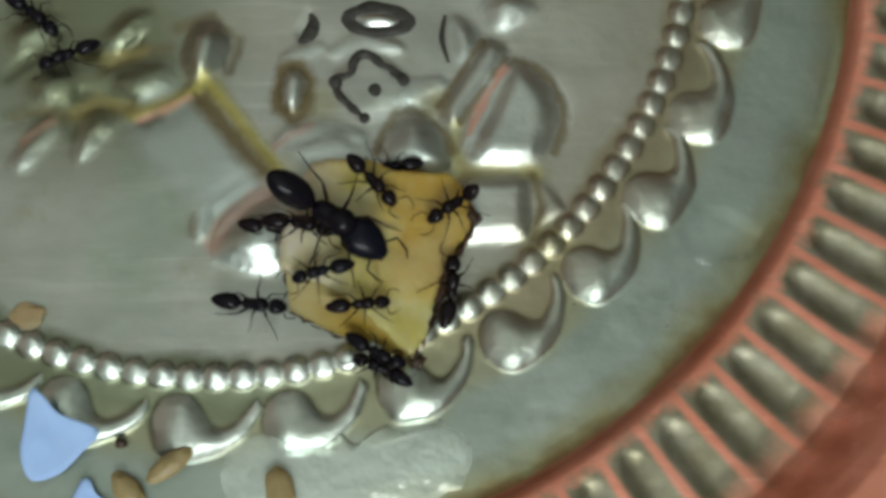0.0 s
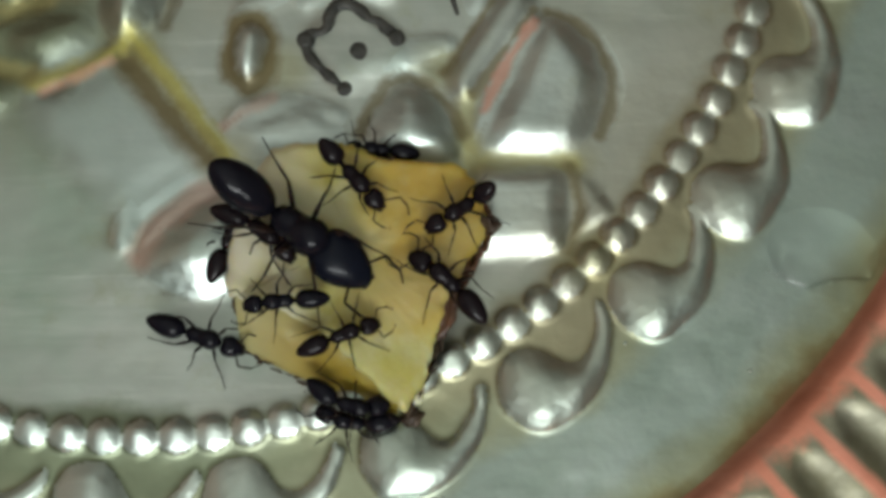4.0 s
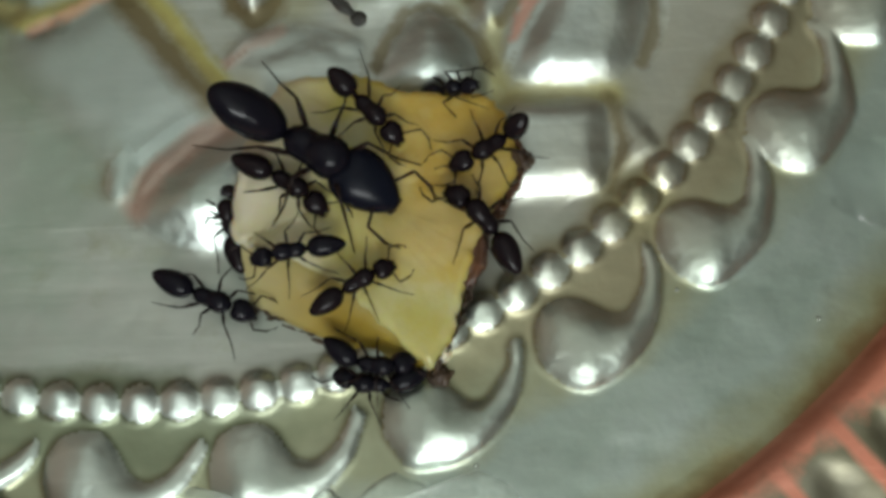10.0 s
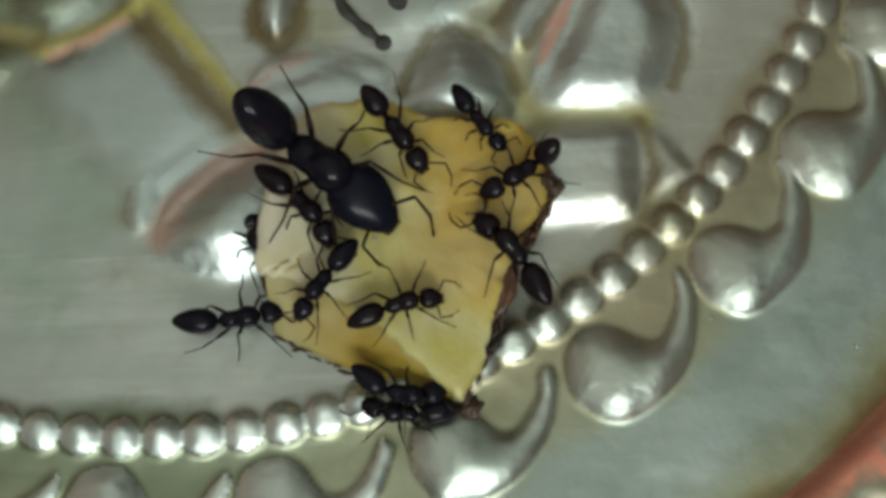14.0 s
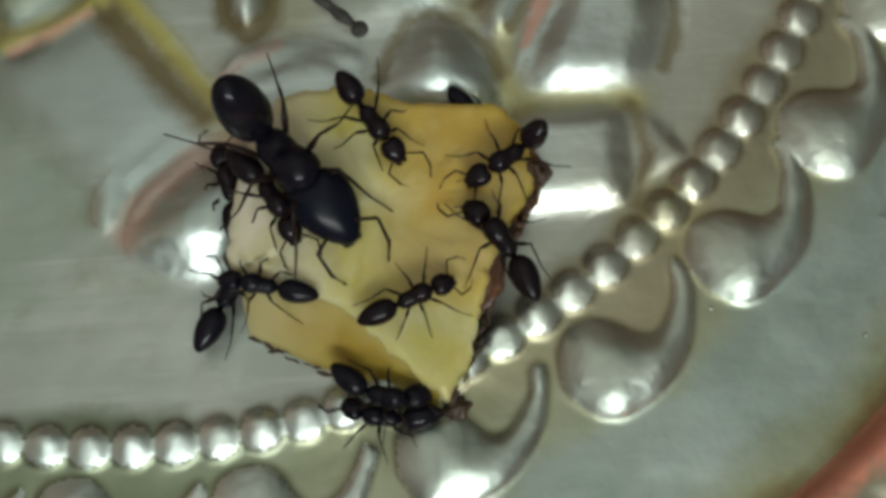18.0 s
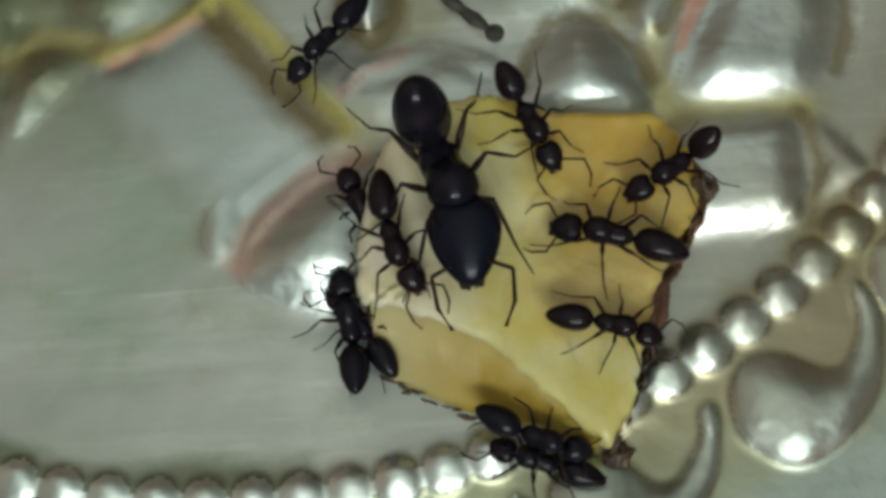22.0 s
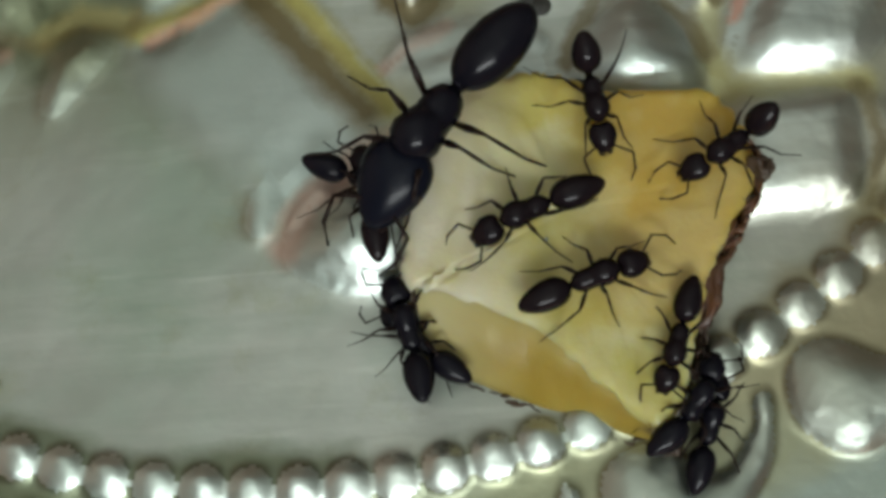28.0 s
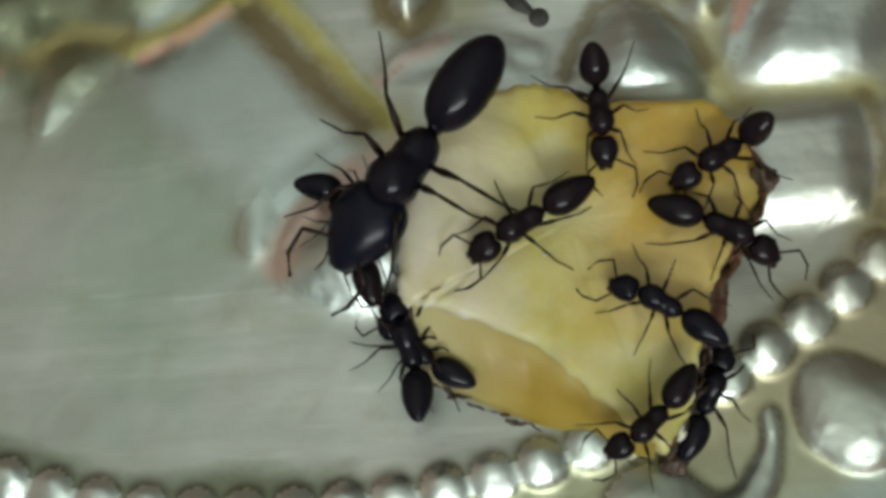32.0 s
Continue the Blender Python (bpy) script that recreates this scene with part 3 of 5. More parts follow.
# raised strokes of the middle: name, line, widths, height
STROKES = [
    ("groove", [(-12.0, -17.6), (-10.1, -17.9), (-7.8, -18.3)], [0.7, 1.1, 0.6], -0.35),
    ("groove", [(-7.1, -19.7), (-6.1, -19.9), (-5.1, -19.7)], [0.5, 0.8, 0.5], -0.25),
    ("groove", [(-12.5, -21.1), (-12.8, -19.6), (-12.0, -18.3)], [0.4, 0.8, 0.6], -0.3),
    ("groove", [(-9.9, -15.2), (-8.5, -14.3), (-7.1, -12.8)], [0.5, 0.9, 0.6], -0.3),
    ("groove", [(-18.3, -16.1), (-17.2, -15.0), (-16.0, -14.4)], [0.5, 0.9, 0.6], -0.3),
    ("fold", [(15.0, -18.1), (17.0, -17.1), (19.3, -16.5)], [0.6, 1.2, 0.7], 0.34),
    ("fold", [(9.8, -13.9), (12.3, -13.0), (15.5, -13.2)], [0.6, 1.3, 0.6], 0.34),
    ("fold", [(5.4, -14.8), (6.9, -14.0), (8.8, -13.3)], [0.5, 1.0, 0.5], 0.26),
    ("fold", [(6.4, -21.3), (8.9, -20.9), (12.3, -21.5)], [0.6, 1.4, 0.7], 0.34),
    ("fold", [(-1.4, -28.8), (0.5, -27.0), (3.1, -25.3), (4.8, -24.7)], [0.5, 0.7, 0.7, 0.5], 0.3),
    ("tip", [(-1.05, -26.8), (-1.2, -28.0), (-1.5, -29.6)], [0.7, 1.2, 0.9], 0.42),
    ("groove", [(-12.4, -19.4), (-10.4, -18.5), (-8.4, -18.9)], [0.4, 0.8, 0.5], -0.25),
    ("groove", [(-0.4, -10.8), (1.3, -12.6), (0.6, -15.2)], [0.4, 0.9, 0.5], -0.25),
    ("groove", [(-11.6, -13.6), (-9.4, -14.5), (-7.0, -13.9)], [0.4, 0.8, 0.4], -0.2),
    ("groove", [(-18.0, -20.2), (-16.2, -19.6), (-14.2, -19.1)], [0.3, 0.6, 0.3], -0.2),
    ("groove", [(29.6, -16.0), (30.6, -19.2), (29.6, -22.6)], [0.4, 0.8, 0.4], -0.2),
    ("groove", [(14.2, -20.6), (16.6, -18.7), (19.4, -20.3)], [0.3, 0.6, 0.3], -0.2),
    ("vein", [(-1.3, -16.4), (1.4, -19.6), (4.9, -24.2)], [1.0, 1.1, 0.8], 0.15),
    ("groove", [(-1.9, -17.6), (0.2, -20.2), (3.8, -24.4)], [0.8, 1.3, 0.8], -0.12),
    ("groove", [(19.9, -23.9), (20.6, -24.5), (20.2, -26.0)], [0.6, 0.8, 0.6], -0.25),
    ("reflection_edge", [(25.0, -14.7), (23.2, -17.6), (21.9, -20.6), (21.0, -23.0)], [0.3, 0.45, 0.45, 0.2], 0.5),
    ("reflection_edge", [(-2.4, -17.5), (-4.4, -18.7), (-6.8, -19.6)], [0.3, 0.4, 0.25], 0.4),
    ("reflection_edge", [(-0.4, -30.6), (0.9, -28.5), (3.2, -26.7), (4.6, -25.9)], [0.15, 0.35, 0.35, 0.15], 0.45),
    ("reflection_edge", [(4.9, -22.0), (5.9, -21.1), (7.6, -20.3)], [0.2, 0.4, 0.2], 0.4),
    ("reflection_edge", [(-16.6, -21.7), (-15.4, -20.6), (-14.2, -19.9)], [0.2, 0.35, 0.2], 0.3),
    ("vein", [(-2.0, -16.9), (-4.4, -18.6), (-7.4, -19.6)], [0.6, 0.6, 0.5], 0.3),
]


def relief(r, th):
    """Height over the plate's ground, and the number of the bulge there, at polar places (millimetres, degrees)."""
    h0 = np.interp(r, *zip(*SHEET_PROFILE))
    px, py = r * np.cos(np.radians(th)), r * np.sin(np.radians(th))
    add, ident = np.zeros(r.shape), np.full(r.shape, -1)
    h0 = h0 + 0.34 * np.exp(-((r - 41.9) / np.where(r < 41.9, 1.3, 1.9)) ** 2) + 0.06 * np.sin(px * 0.35 + 1) * np.cos(py * 0.4) * (r < 56) + 0.13 * np.sin(px * 0.5 + py * 0.3) * np.cos(py * 0.55 - px * 0.2 + 1) * smooth_step((38 - r) / 8) * smooth_step((px + 2) / 8)

    def put(sel, value, number, cut=0.07):
        old = add[sel]
        add[sel] = np.where(np.abs(value) > np.abs(old), value, old)
        ident[sel] = np.where((np.abs(value) >= np.abs(old)) & (np.abs(value) > cut), number, ident[sel])

    def wrap(d):
        return (d + 180) % 360 - 180

    # beads
    sel = np.abs(r - 42) < 1.9
    step = 360 / 118
    k = np.round(wrap(th[sel] + 68.5) / step)
    u = wrap(th[sel] + 68.5 - k * step) * math.pi / 180 * 42
    v = r[sel] - 41.95
    uneven = 1 + 0.12 * np.sin(k * 2.7) + 0.08 * np.sin(k * 7.1 + 1)
    crown = np.clip(1 - (u / 1.24) ** 2, 0, 1)
    narrow = (u / 1.12) ** 2
    slope = smooth_step((v + 1.25 - 0.5 * narrow) / 1.05) * (1 - 0.36 * np.clip(v + 0.5, 0, 2)) * smooth_step((1.45 - 0.45 * narrow - v) / 0.45)
    put(sel, 0.60 * uneven * crown * slope, 1000 + k % 118)
    # scrolls
    for i, tip in enumerate(SCROLL_TIPS):
        a = tip - 7.6
        sel = (np.abs(r - 46.6) < 4.5) & (np.abs(wrap(th - a - 3)) < 10)
        if not sel.any():
            continue
        u = wrap(th[sel] - a) * math.pi / 180 * 46.6
        v = 46.6 - r[sel]
        wob = random.Random(i + 40)
        ring = spline([(x * wob.uniform(0.97, 1.03), y * wob.uniform(0.96, 1.04)) for x, y in SCROLL_RING], 66)
        dist, _ = to_line(u, v, np.vstack([ring, ring[:1]]))
        dist = np.where(inside(u, v, ring), dist, 0)
        e = np.clip(dist / 2.5, 0, 1)
        value = wob.uniform(0.95, 1.06) * (0.9 * (1 - (1 - e) ** 2.1) + 0.1 * smooth_step(dist / 0.5))
        value = value * (1 + 0.09 * np.sin(1.9 * u + 1.3 * i) * np.cos(1.6 * v + 0.7 * i))
        put(sel, value, 2000 + i, 0.02)
    # flutes
    sel = (r > 59.0) & (r < 71.6)
    k = np.round(wrap(th[sel] + 46.62) / (360 / 88))
    u = wrap(th[sel] + 46.62 - k * 360 / 88) * math.pi / 180 * r[sel]
    half = np.interp(r[sel], [59.2, 59.8, 60.6, 61.8, 64, 71.6], [0.5, 1.05, 1.5, 1.78, 1.95, 2.15])
    ends = smooth_step((r[sel] - 58.9) / 2.4) * smooth_step((71.6 - r[sel]) / 1.6)
    put(sel, -0.45 * (0.5 + 0.5 * np.cos(math.pi * np.clip(np.abs(u) / half, 0, 1))) ** 0.8 * ends, 3000 + k % 88)
    # bulges and strokes of the middle
    for i, (name, ring, height, shoulder) in enumerate(BULGES):
        ring = spline(ring, 48)
        lo, hi = ring.min(0), ring.max(0)
        sel = (px > lo[0]) & (px < hi[0]) & (py > lo[1]) & (py < hi[1])
        if not sel.any():
            continue
        dist, _ = to_line(px[sel], py[sel], np.vstack([ring, ring[:1]]))
        e = np.where(inside(px[sel], py[sel], ring), np.clip(dist / shoulder, 0, 1), 0)
        put(sel, height * (0.6 * smooth_step(e) + 0.4 * (1 - (1 - e) ** 2)), 4000 + i)
    for i, (name, line, widths, height) in enumerate(STROKES):
        line = spline(line, 20, False)
        lo, hi = line.min(0) - 2, line.max(0) + 2
        sel = (px > lo[0]) & (px < hi[0]) & (py > lo[1]) & (py < hi[1])
        if not sel.any():
            continue
        dist, s = to_line(px[sel], py[sel], line)
        half = np.interp(s, np.linspace(0, 1, len(widths)), widths)
        put(sel, height * (1 - np.clip(dist / half, 0, 1) ** 2) ** 1.2, 5000 + i)
    return h0 + add, ident


def bulge_name(number):
    if number < 0:
        return "sheet", M_SHEET
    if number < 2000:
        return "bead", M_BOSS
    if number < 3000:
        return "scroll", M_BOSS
    if number < 4000:
        return "flute", M_COPPER
    if number < 5000:
        name = BULGES[number - 4000][0]
        return name, M_BOSS if name in ("petal", "leaf", "dome_boss", "ring_boss", "lens_boss") else M_SHEET
    name = STROKES[number - 5000][0]
    return name, M_BOSS


def build_plate():
    plate = tagged(new("embossed_plate"), "round embossed silver-gold metal plate with beaded ring and copper fluted rim", "plate")
    # one pressed surface, finer where the food lies, cut along its bulges
    for radii, angles in ((np.arange(6, 78.01, 0.15), np.linspace(-172, -2, 800)), (np.arange(6, 78.01, 0.4), np.linspace(-2, 188, 381))):
        rr, tt = np.meshgrid(radii, angles, indexing="ij")
        hh, ident = relief(rr, tt)
        soft = hh.copy()  # the drawing of the middle is pressed softly
        for _ in range(15 if radii[1] - radii[0] < 0.3 else 3):
            soft[1:-1] = (soft[:-2] + 2 * soft[1:-1] + soft[2:]) / 4
            soft[:, 1:-1] = (soft[:, :-2] + 2 * soft[:, 1:-1] + soft[:, 2:]) / 4
        gentle = hh.copy()
        for _ in range(2 if radii[1] - radii[0] < 0.3 else 0):
            gentle[1:-1] = (gentle[:-2] + 2 * gentle[1:-1] + gentle[2:]) / 4
            gentle[:, 1:-1] = (gentle[:, :-2] + 2 * gentle[:, 1:-1] + gentle[:, 2:]) / 4
        rounder = gentle.copy()
        for _ in range(8 if radii[1] - radii[0] < 0.3 else 1):
            rounder[1:-1] = (rounder[:-2] + 2 * rounder[1:-1] + rounder[2:]) / 4
            rounder[:, 1:-1] = (rounder[:, :-2] + 2 * rounder[:, 1:-1] + rounder[:, 2:]) / 4
        body = smooth_step((hh - np.interp(rr, *zip(*SHEET_PROFILE)) - 0.25) / 0.35) * ((rr > 43.6) & (rr < 50))
        hh = np.where(rr < 39.5, soft, gentle + (rounder - gentle) * body)
        pts = np.stack([rr * np.cos(np.radians(tt)), rr * np.sin(np.radians(tt)), hh + GROUND], -1) * MM
        du, dv = np.gradient(pts, axis=0), np.gradient(pts, axis=1)
        nrm = np.cross(du, dv)
        nrm /= np.linalg.norm(nrm, axis=-1)[..., None]
        nr, na = rr.shape
        number = np.arange(nr * na).reshape(nr, na)
        quads = np.stack([number[:-1, :-1], number[1:, :-1], number[1:, 1:], number[:-1, 1:]], -1).reshape(-1, 4)
        corner = ident.reshape(-1)[quads]
        tag = corner[:, 0].copy()
        tag[(corner.min(1) < 0)] = -1
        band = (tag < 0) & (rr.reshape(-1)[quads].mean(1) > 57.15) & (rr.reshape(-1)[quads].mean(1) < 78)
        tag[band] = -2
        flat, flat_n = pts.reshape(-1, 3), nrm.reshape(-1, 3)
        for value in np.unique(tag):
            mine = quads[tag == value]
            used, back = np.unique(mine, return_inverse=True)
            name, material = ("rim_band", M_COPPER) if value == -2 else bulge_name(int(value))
            me = bpy.data.meshes.new(name)
            me.from_pydata(flat[used].tolist(), [], back.reshape(-1, 4).tolist())
            me.polygons.foreach_set("use_smooth", [True] * len(me.polygons))
            me.normals_split_custom_set_from_vertices(flat_n[used].tolist())
            me.materials.append(material)
            ob = new(name, me)
            ob.parent = plate
            if value == -2:
                tagged(ob, "copper-orange band between the flutes")
            if name == "reflection_edge":
                tagged(ob, "thin petal edge with an orange reflection in its colour")
            if name == "vein":
                tagged(ob, "olive-yellow lacquered vein")
    # middle disc and underside
    seg = 120
    prof = [(0, 0), (6.05, 0.0)], [(78, 6.0), (78.2, 5.6), (77.4, 5.0), (74, 3.6), (70, 0.9), (60, -0.6), (57, -1.3), (40, -1.6), (38, -4.0), (36, -7.8), (35, -7.8), (34, -1.8), (1, -1.8)]
    for name, p in zip(("centre_disc", "underside"), prof):
        verts = [(r * MM * math.cos(2 * math.pi * j / seg), r * MM * math.sin(2 * math.pi * j / seg), (z + GROUND) * MM) for r, z in p for j in range(seg)]
        faces = [(i * seg + j, (i + 1) * seg + j, (i + 1) * seg + (j + 1) % seg, i * seg + (j + 1) % seg) for i in range(len(p) - 1) for j in range(seg)]
        mesh_ob(name, verts, faces, M_SHEET, plate)
    # dark enamel drawing of the flower
    z = GROUND + 0.5
    for line, w in (([(9.9, -16.4), (10.2, -17.5), (11.0, -18.4), (11.9, -19.2), (12.6, -19.8)], [1.0, 0.6, 0.75, 0.5, 0.8, 0.4, 0.7]),
                    ([(9.8, -16.7), (10.2, -16.1), (10.9, -15.95), (11.4, -15.6), (11.55, -14.8), (12.05, -14.1), (12.8, -14.0), (13.5, -14.4), (14.1, -14.95), (14.8, -15.2), (15.3, -15.8), (15.9, -16.3)],
                     [1.0, 0.7, 0.5, 0.6, 0.85, 0.8, 0.9, 0.7, 0.85, 0.45, 0.6, 1.0, 0.9])):
        ridge("enamel_line", line, w, [0.12] * len(w), M_ENAMEL, plate, "dark enamel line", base=z, n=60)
    for x, y, a in ((13.55, -17.4, 0.95), (12.55, -19.75, 0.5), (15.9, -16.3, 0.6), (10.0, -16.5, 0.6)):
        dome("enamel_dot", [(x + a * math.cos(q), y + a * math.sin(q)) for q in np.linspace(0, 2 * math.pi, 11)[:-1]], 0.1, M_ENAMEL, plate, "dark enamel dot", base=z, rings=4, n=20)
    for line, w in (([(10.6, -10.9), (12.0, -9.95), (14.2, -9.7), (17.0, -10.8)], [0.5, 1.3, 1.0, 1.5, 1.1, 1.4, 0.5]), ([(10.6, -10.7), (12.8, -11.85), (15, -11.7), (17.0, -10.8)], [0.5, 1.3, 1.0, 1.5, 1.1, 1.4, 0.5])):
        ridge("enamel_line", line, w, [0.2] * 7, M_ENAMEL, plate, base=GROUND + 0.16, n=50)
    ridge("enamel_line", [(19.7, -10.2), (19.4, -12.4), (20.0, -14.6)], [0.3, 0.6, 0.4], [0.08] * 3, M_ENAMEL, plate, base=GROUND + 0.1)
    ridge("enamel_line", [(7.7, -9.6), (8.3, -11.0), (7.6, -12.4), (6.6, -13.1)], [0.5, 1.6, 1.5, 0.4], [0.15] * 4, M_ENAMEL, plate, "dark enamel crescent", base=GROUND - 0.05)
    return plate


PLATE = build_plate()


# ---- food ----
def build_food():
    food = tagged(new("fruit_piece"), "ragged moist yellow fruit piece with pale flesh on the plate", "fruit piece")
    edge = [(8.6, -24.0), (11.4, -23.7), (12.8, -23.8), (15.2, -24.7), (19.4, -25.0), (20.6, -26.0), (21.6, -28.2), (21.2, -30.0), (19.8, -32.4), (18.9, -34.2),
            (18.2, -36.4), (17.5, -38.7), (16.2, -40.2), (13.5, -37.7), (11.0, -35.5), (7.6, -33.9), (5.7, -33.2), (5.6, -31.0), (6.3, -27.3), (7.6, -25.0)]
    rng = random.Random(4)
    o = spline(edge, 150)
    o = o + np.array([[rng.uniform(-0.12, 0.12), rng.uniform(-0.12, 0.12)] for _ in o])
    c = np.array([13.2, -30.2])
    verts, faces, n = [], [], len(o)
    levels = [(1.02, GROUND), (1.03, GROUND + 1.0), (1.015, 1.2), (0.985, 1.5)] + [(s, 1.6) for s in (0.93, 0.85, 0.74, 0.62, 0.5, 0.38, 0.26, 0.14, 0.05)]
    for s, z in levels:
        for q in o:
            xy = c + (q - c) * s
            zz = z
            if z >= 1.5:
                zz += 0.2 * noise.noise((xy[0] * 0.4, xy[1] * 0.4, 1.0)) + 0.07 * noise.noise((xy[0] * 1.3, xy[1] * 1.3, 4.0)) + 0.14 * smooth_step((noise.noise((xy[0] * 0.33, xy[1] * 0.33, 9.0)) - 0.05) / 0.06)
            verts.append((xy[0] * MM, xy[1] * MM, zz * MM))
    for k in range(len(levels) - 1):
        for j in range(n):
            a, b = k * n + j, k * n + (j + 1) % n
            faces.append((a, b, b + n, a + n))
    faces.append(tuple((len(levels) - 1) * n + j for j in range(n)))
    mesh_ob("flesh", verts, faces, M_FRUIT, food)
    # sloping cut face towards the bead ring
    top = spline([(5.9, -33.2), (7.6, -33.95), (11.0, -35.5), (13.5, -37.7), (16.1, -40.0)], 40, False)
    low = spline([(6.2, -36.6), (8.2, -37.6), (11.6, -39.2), (14.2, -40.3), (16.1, -40.7)], 40, False)
    verts, faces = [], []
    for i in range(40):
        for k in range(9):
            u = k / 8
            xy = top[i] * (1 - u) + low[i] * u + 0.14 * (1 - u) * noise.noise((top[i][0] * 0.8, top[i][1] * 1.1, 3.0))
            z = 1.45 * (1 - u) + (GROUND + 0.1) * u + 0.3 * math.sin(math.pi * u) + 0.1 * noise.noise((xy[0] * 0.8, xy[1] * 0.8, 7.0))
            if k == 0:
                xy = xy + np.array([0.12, 0.25])
            verts.append((xy[0] * MM, xy[1] * MM, z * MM))
        verts.append((low[i][0] * MM, low[i][1] * MM, (GROUND - 0.05) * MM))
    m = 10
    faces = [(i * m + k, i * m + k + 1, (i + 1) * m + k + 1, (i + 1) * m + k) for i in range(39) for k in range(m - 1)]
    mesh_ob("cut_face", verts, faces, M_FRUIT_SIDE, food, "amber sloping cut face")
    return food


FOOD = build_food()


# ---- scraps on and round the fruit ----
def lump(name, at, radii, material, label, category, turn=(0, 0, 0), rough=0.25, parent=None, seed=1, freq=1.6):
    """An uneven lump in millimetres."""
    bm = bmesh.new()
    bmesh.ops.create_icosphere(bm, subdivisions=4, radius=1.0)
    for v in bm.verts:
        f = 1 + rough * noise.noise(v.co * freq + Vector((seed * 3.1, seed, 0))) + 0.4 * rough * noise.noise(v.co * freq * 3 + Vector((seed, 0, seed)))
        v.co = Vector((v.co.x * radii[0], v.co.y * radii[1], v.co.z * radii[2])) * f * MM
    ob = part(name, bm, material, parent, label)
    ob.matrix_basis = pose(at[0] * MM, at[1] * MM, at[2] * MM, *turn)
    if category:
        tagged(ob, category=category)
    return ob


lump("skin_patch", (18.9, -34.4, 0.5), (0.65, 1.9, 1.15), M_RED, "red-brown skin left on the edge", "", (0, 25, -22), 0.3, FOOD, 2)
lump("skin_patch", (20.0, -31.7, 0.5), (0.4, 1.3, 1.0), M_RED, "thin brown skin along the edge", "", (0, 10, -30), 0.45, FOOD, 5)
lump("skin_patch", (17.2, -39.3, 0.3), (0.5, 1.2, 0.8), M_FRUIT_PALE, "pale wet flesh at the tip", "", (0, 0, -20), 0.3, FOOD, 6)


def skin_rim(line, count, size, z, material, label, seed):
    """Ragged bits of skin left along an edge, joined into one mesh."""
    rng = random.Random(seed)
    p = spline(line, count, False)
    bm = bmesh.new()
    for i, q in enumerate(p):
        d = p[min(i + 1, count - 1)] - p[max(i - 1, 0)]
        a = math.atan2(d[1], d[0]) + rng.uniform(-0.5, 0.5)
        w, h, l = size * rng.uniform(0.4, 1.0), z[1] * rng.uniform(0.5, 1.1), size * rng.uniform(1.8, 3.6)
        if rng.random() < 0.12:
            continue
        made = bmesh.ops.create_icosphere(bm, subdivisions=2, radius=1.0)["verts"]
        x0, y0 = q[0] + rng.uniform(-0.15, 0.15), q[1] + rng.uniform(-0.15, 0.15)
        for v in made:
            f = 1 + 0.5 * noise.noise(v.co * 1.9 + Vector((i * 1.7, seed, 0)))
            x, y, k = v.co.x * l * f, v.co.y * w * f, v.co.z * h * f
            v.co = Vector((x0 + x * math.cos(a) - y * math.sin(a), y0 + x * math.sin(a) + y * math.cos(a), z[0] + k)) * MM
    return part("skin_rim", bm, material, FOOD, label)


skin_rim([(21.3, -27.4), (21.9, -29.0), (21.0, -31.0), (19.9, -33.0), (19.2, -34.8)], 34, 0.2, (0.9, 0.75), M_RED, "ragged red-brown skin along the edge", 3)
skin_rim([(19.0, -35.2), (18.5, -36.9), (17.9, -38.6), (16.8, -40.4)], 22, 0.16, (0.5, 0.9), M_CRUMB, "thin dark skin along the edge", 4)
skin_rim([(16.4, -40.9), (14.2, -40.5), (11.6, -39.4), (8.4, -37.8), (6.4, -36.7)], 44, 0.1, (GROUND + 0.12, 0.15), M_CRUMB, "thin dark line along the foot", 5)
skin_rim([(6.0, -34.4), (5.9, -32.6), (5.8, -30.8), (6.2, -28.8)], 24, 0.15, (0.6, 0.7), M_CRUMB, "thin dark skin along the edge", 6)
lump("dark_crumb", (21.8, -28.8, 0.6), (0.62, 0.75, 1.2), M_CRUMB, "dark brown crumb stuck to the fruit edge", "crumb", (0, 0, 20), 0.5, None, 3)
lump("dark_crumb", (16.9, -40.9, GROUND + 0.4), (0.7, 0.55, 0.45), M_CRUMB, "dark brown crumb at the fruit tip on the plate", "crumb", (0, 0, 30), 0.5, None, 4)
lump("dark_crumb", (20.9, -30.5, 0.2), (0.35, 0.8, 0.8), M_CRUMB, "stringy dark crumb beside the fruit edge", "crumb", (0, 0, -15), 0.6, None, 11)
lump("seed", (-7.6, -47.5, GROUND + 0.36), (0.5, 0.42, 0.38), M_CRUMB, "tiny dark round seed lying on the plate", "seed", (0, 0, 0), 0.15, None, 12)
lump("grain", (-3.5, -49.3, GROUND + 0.7), (2.3, 0.85, 0.7), M_GRAIN, "tan oval grain lying on the plate", "grain", (0, 0, 36), 0.12, None, 13)
lump("grain", (5.6, -51.4, GROUND + 0.9), (1.2, 1.9, 0.95), M_GRAIN, "olive-brown husk in the wet patch on the plate", "grain", (0, 0, 15), 0.15, None, 14)
lump("grain", (-6.9, -51.3, GROUND + 0.6), (1.0, 1.7, 0.65), M_GRAIN, "brown husk beside a paper scrap on the plate", "grain", (0, 0, 40), 0.2, None, 15)
lump("orange_flake", (-15.7, -36.9, GROUND + 0.25), (1.4, 1.0, 0.12), M_FRUIT_ORANGE, "soft orange food flake by the bead ring", "food flake", (0, 0, 10), 0.3, None, 16)


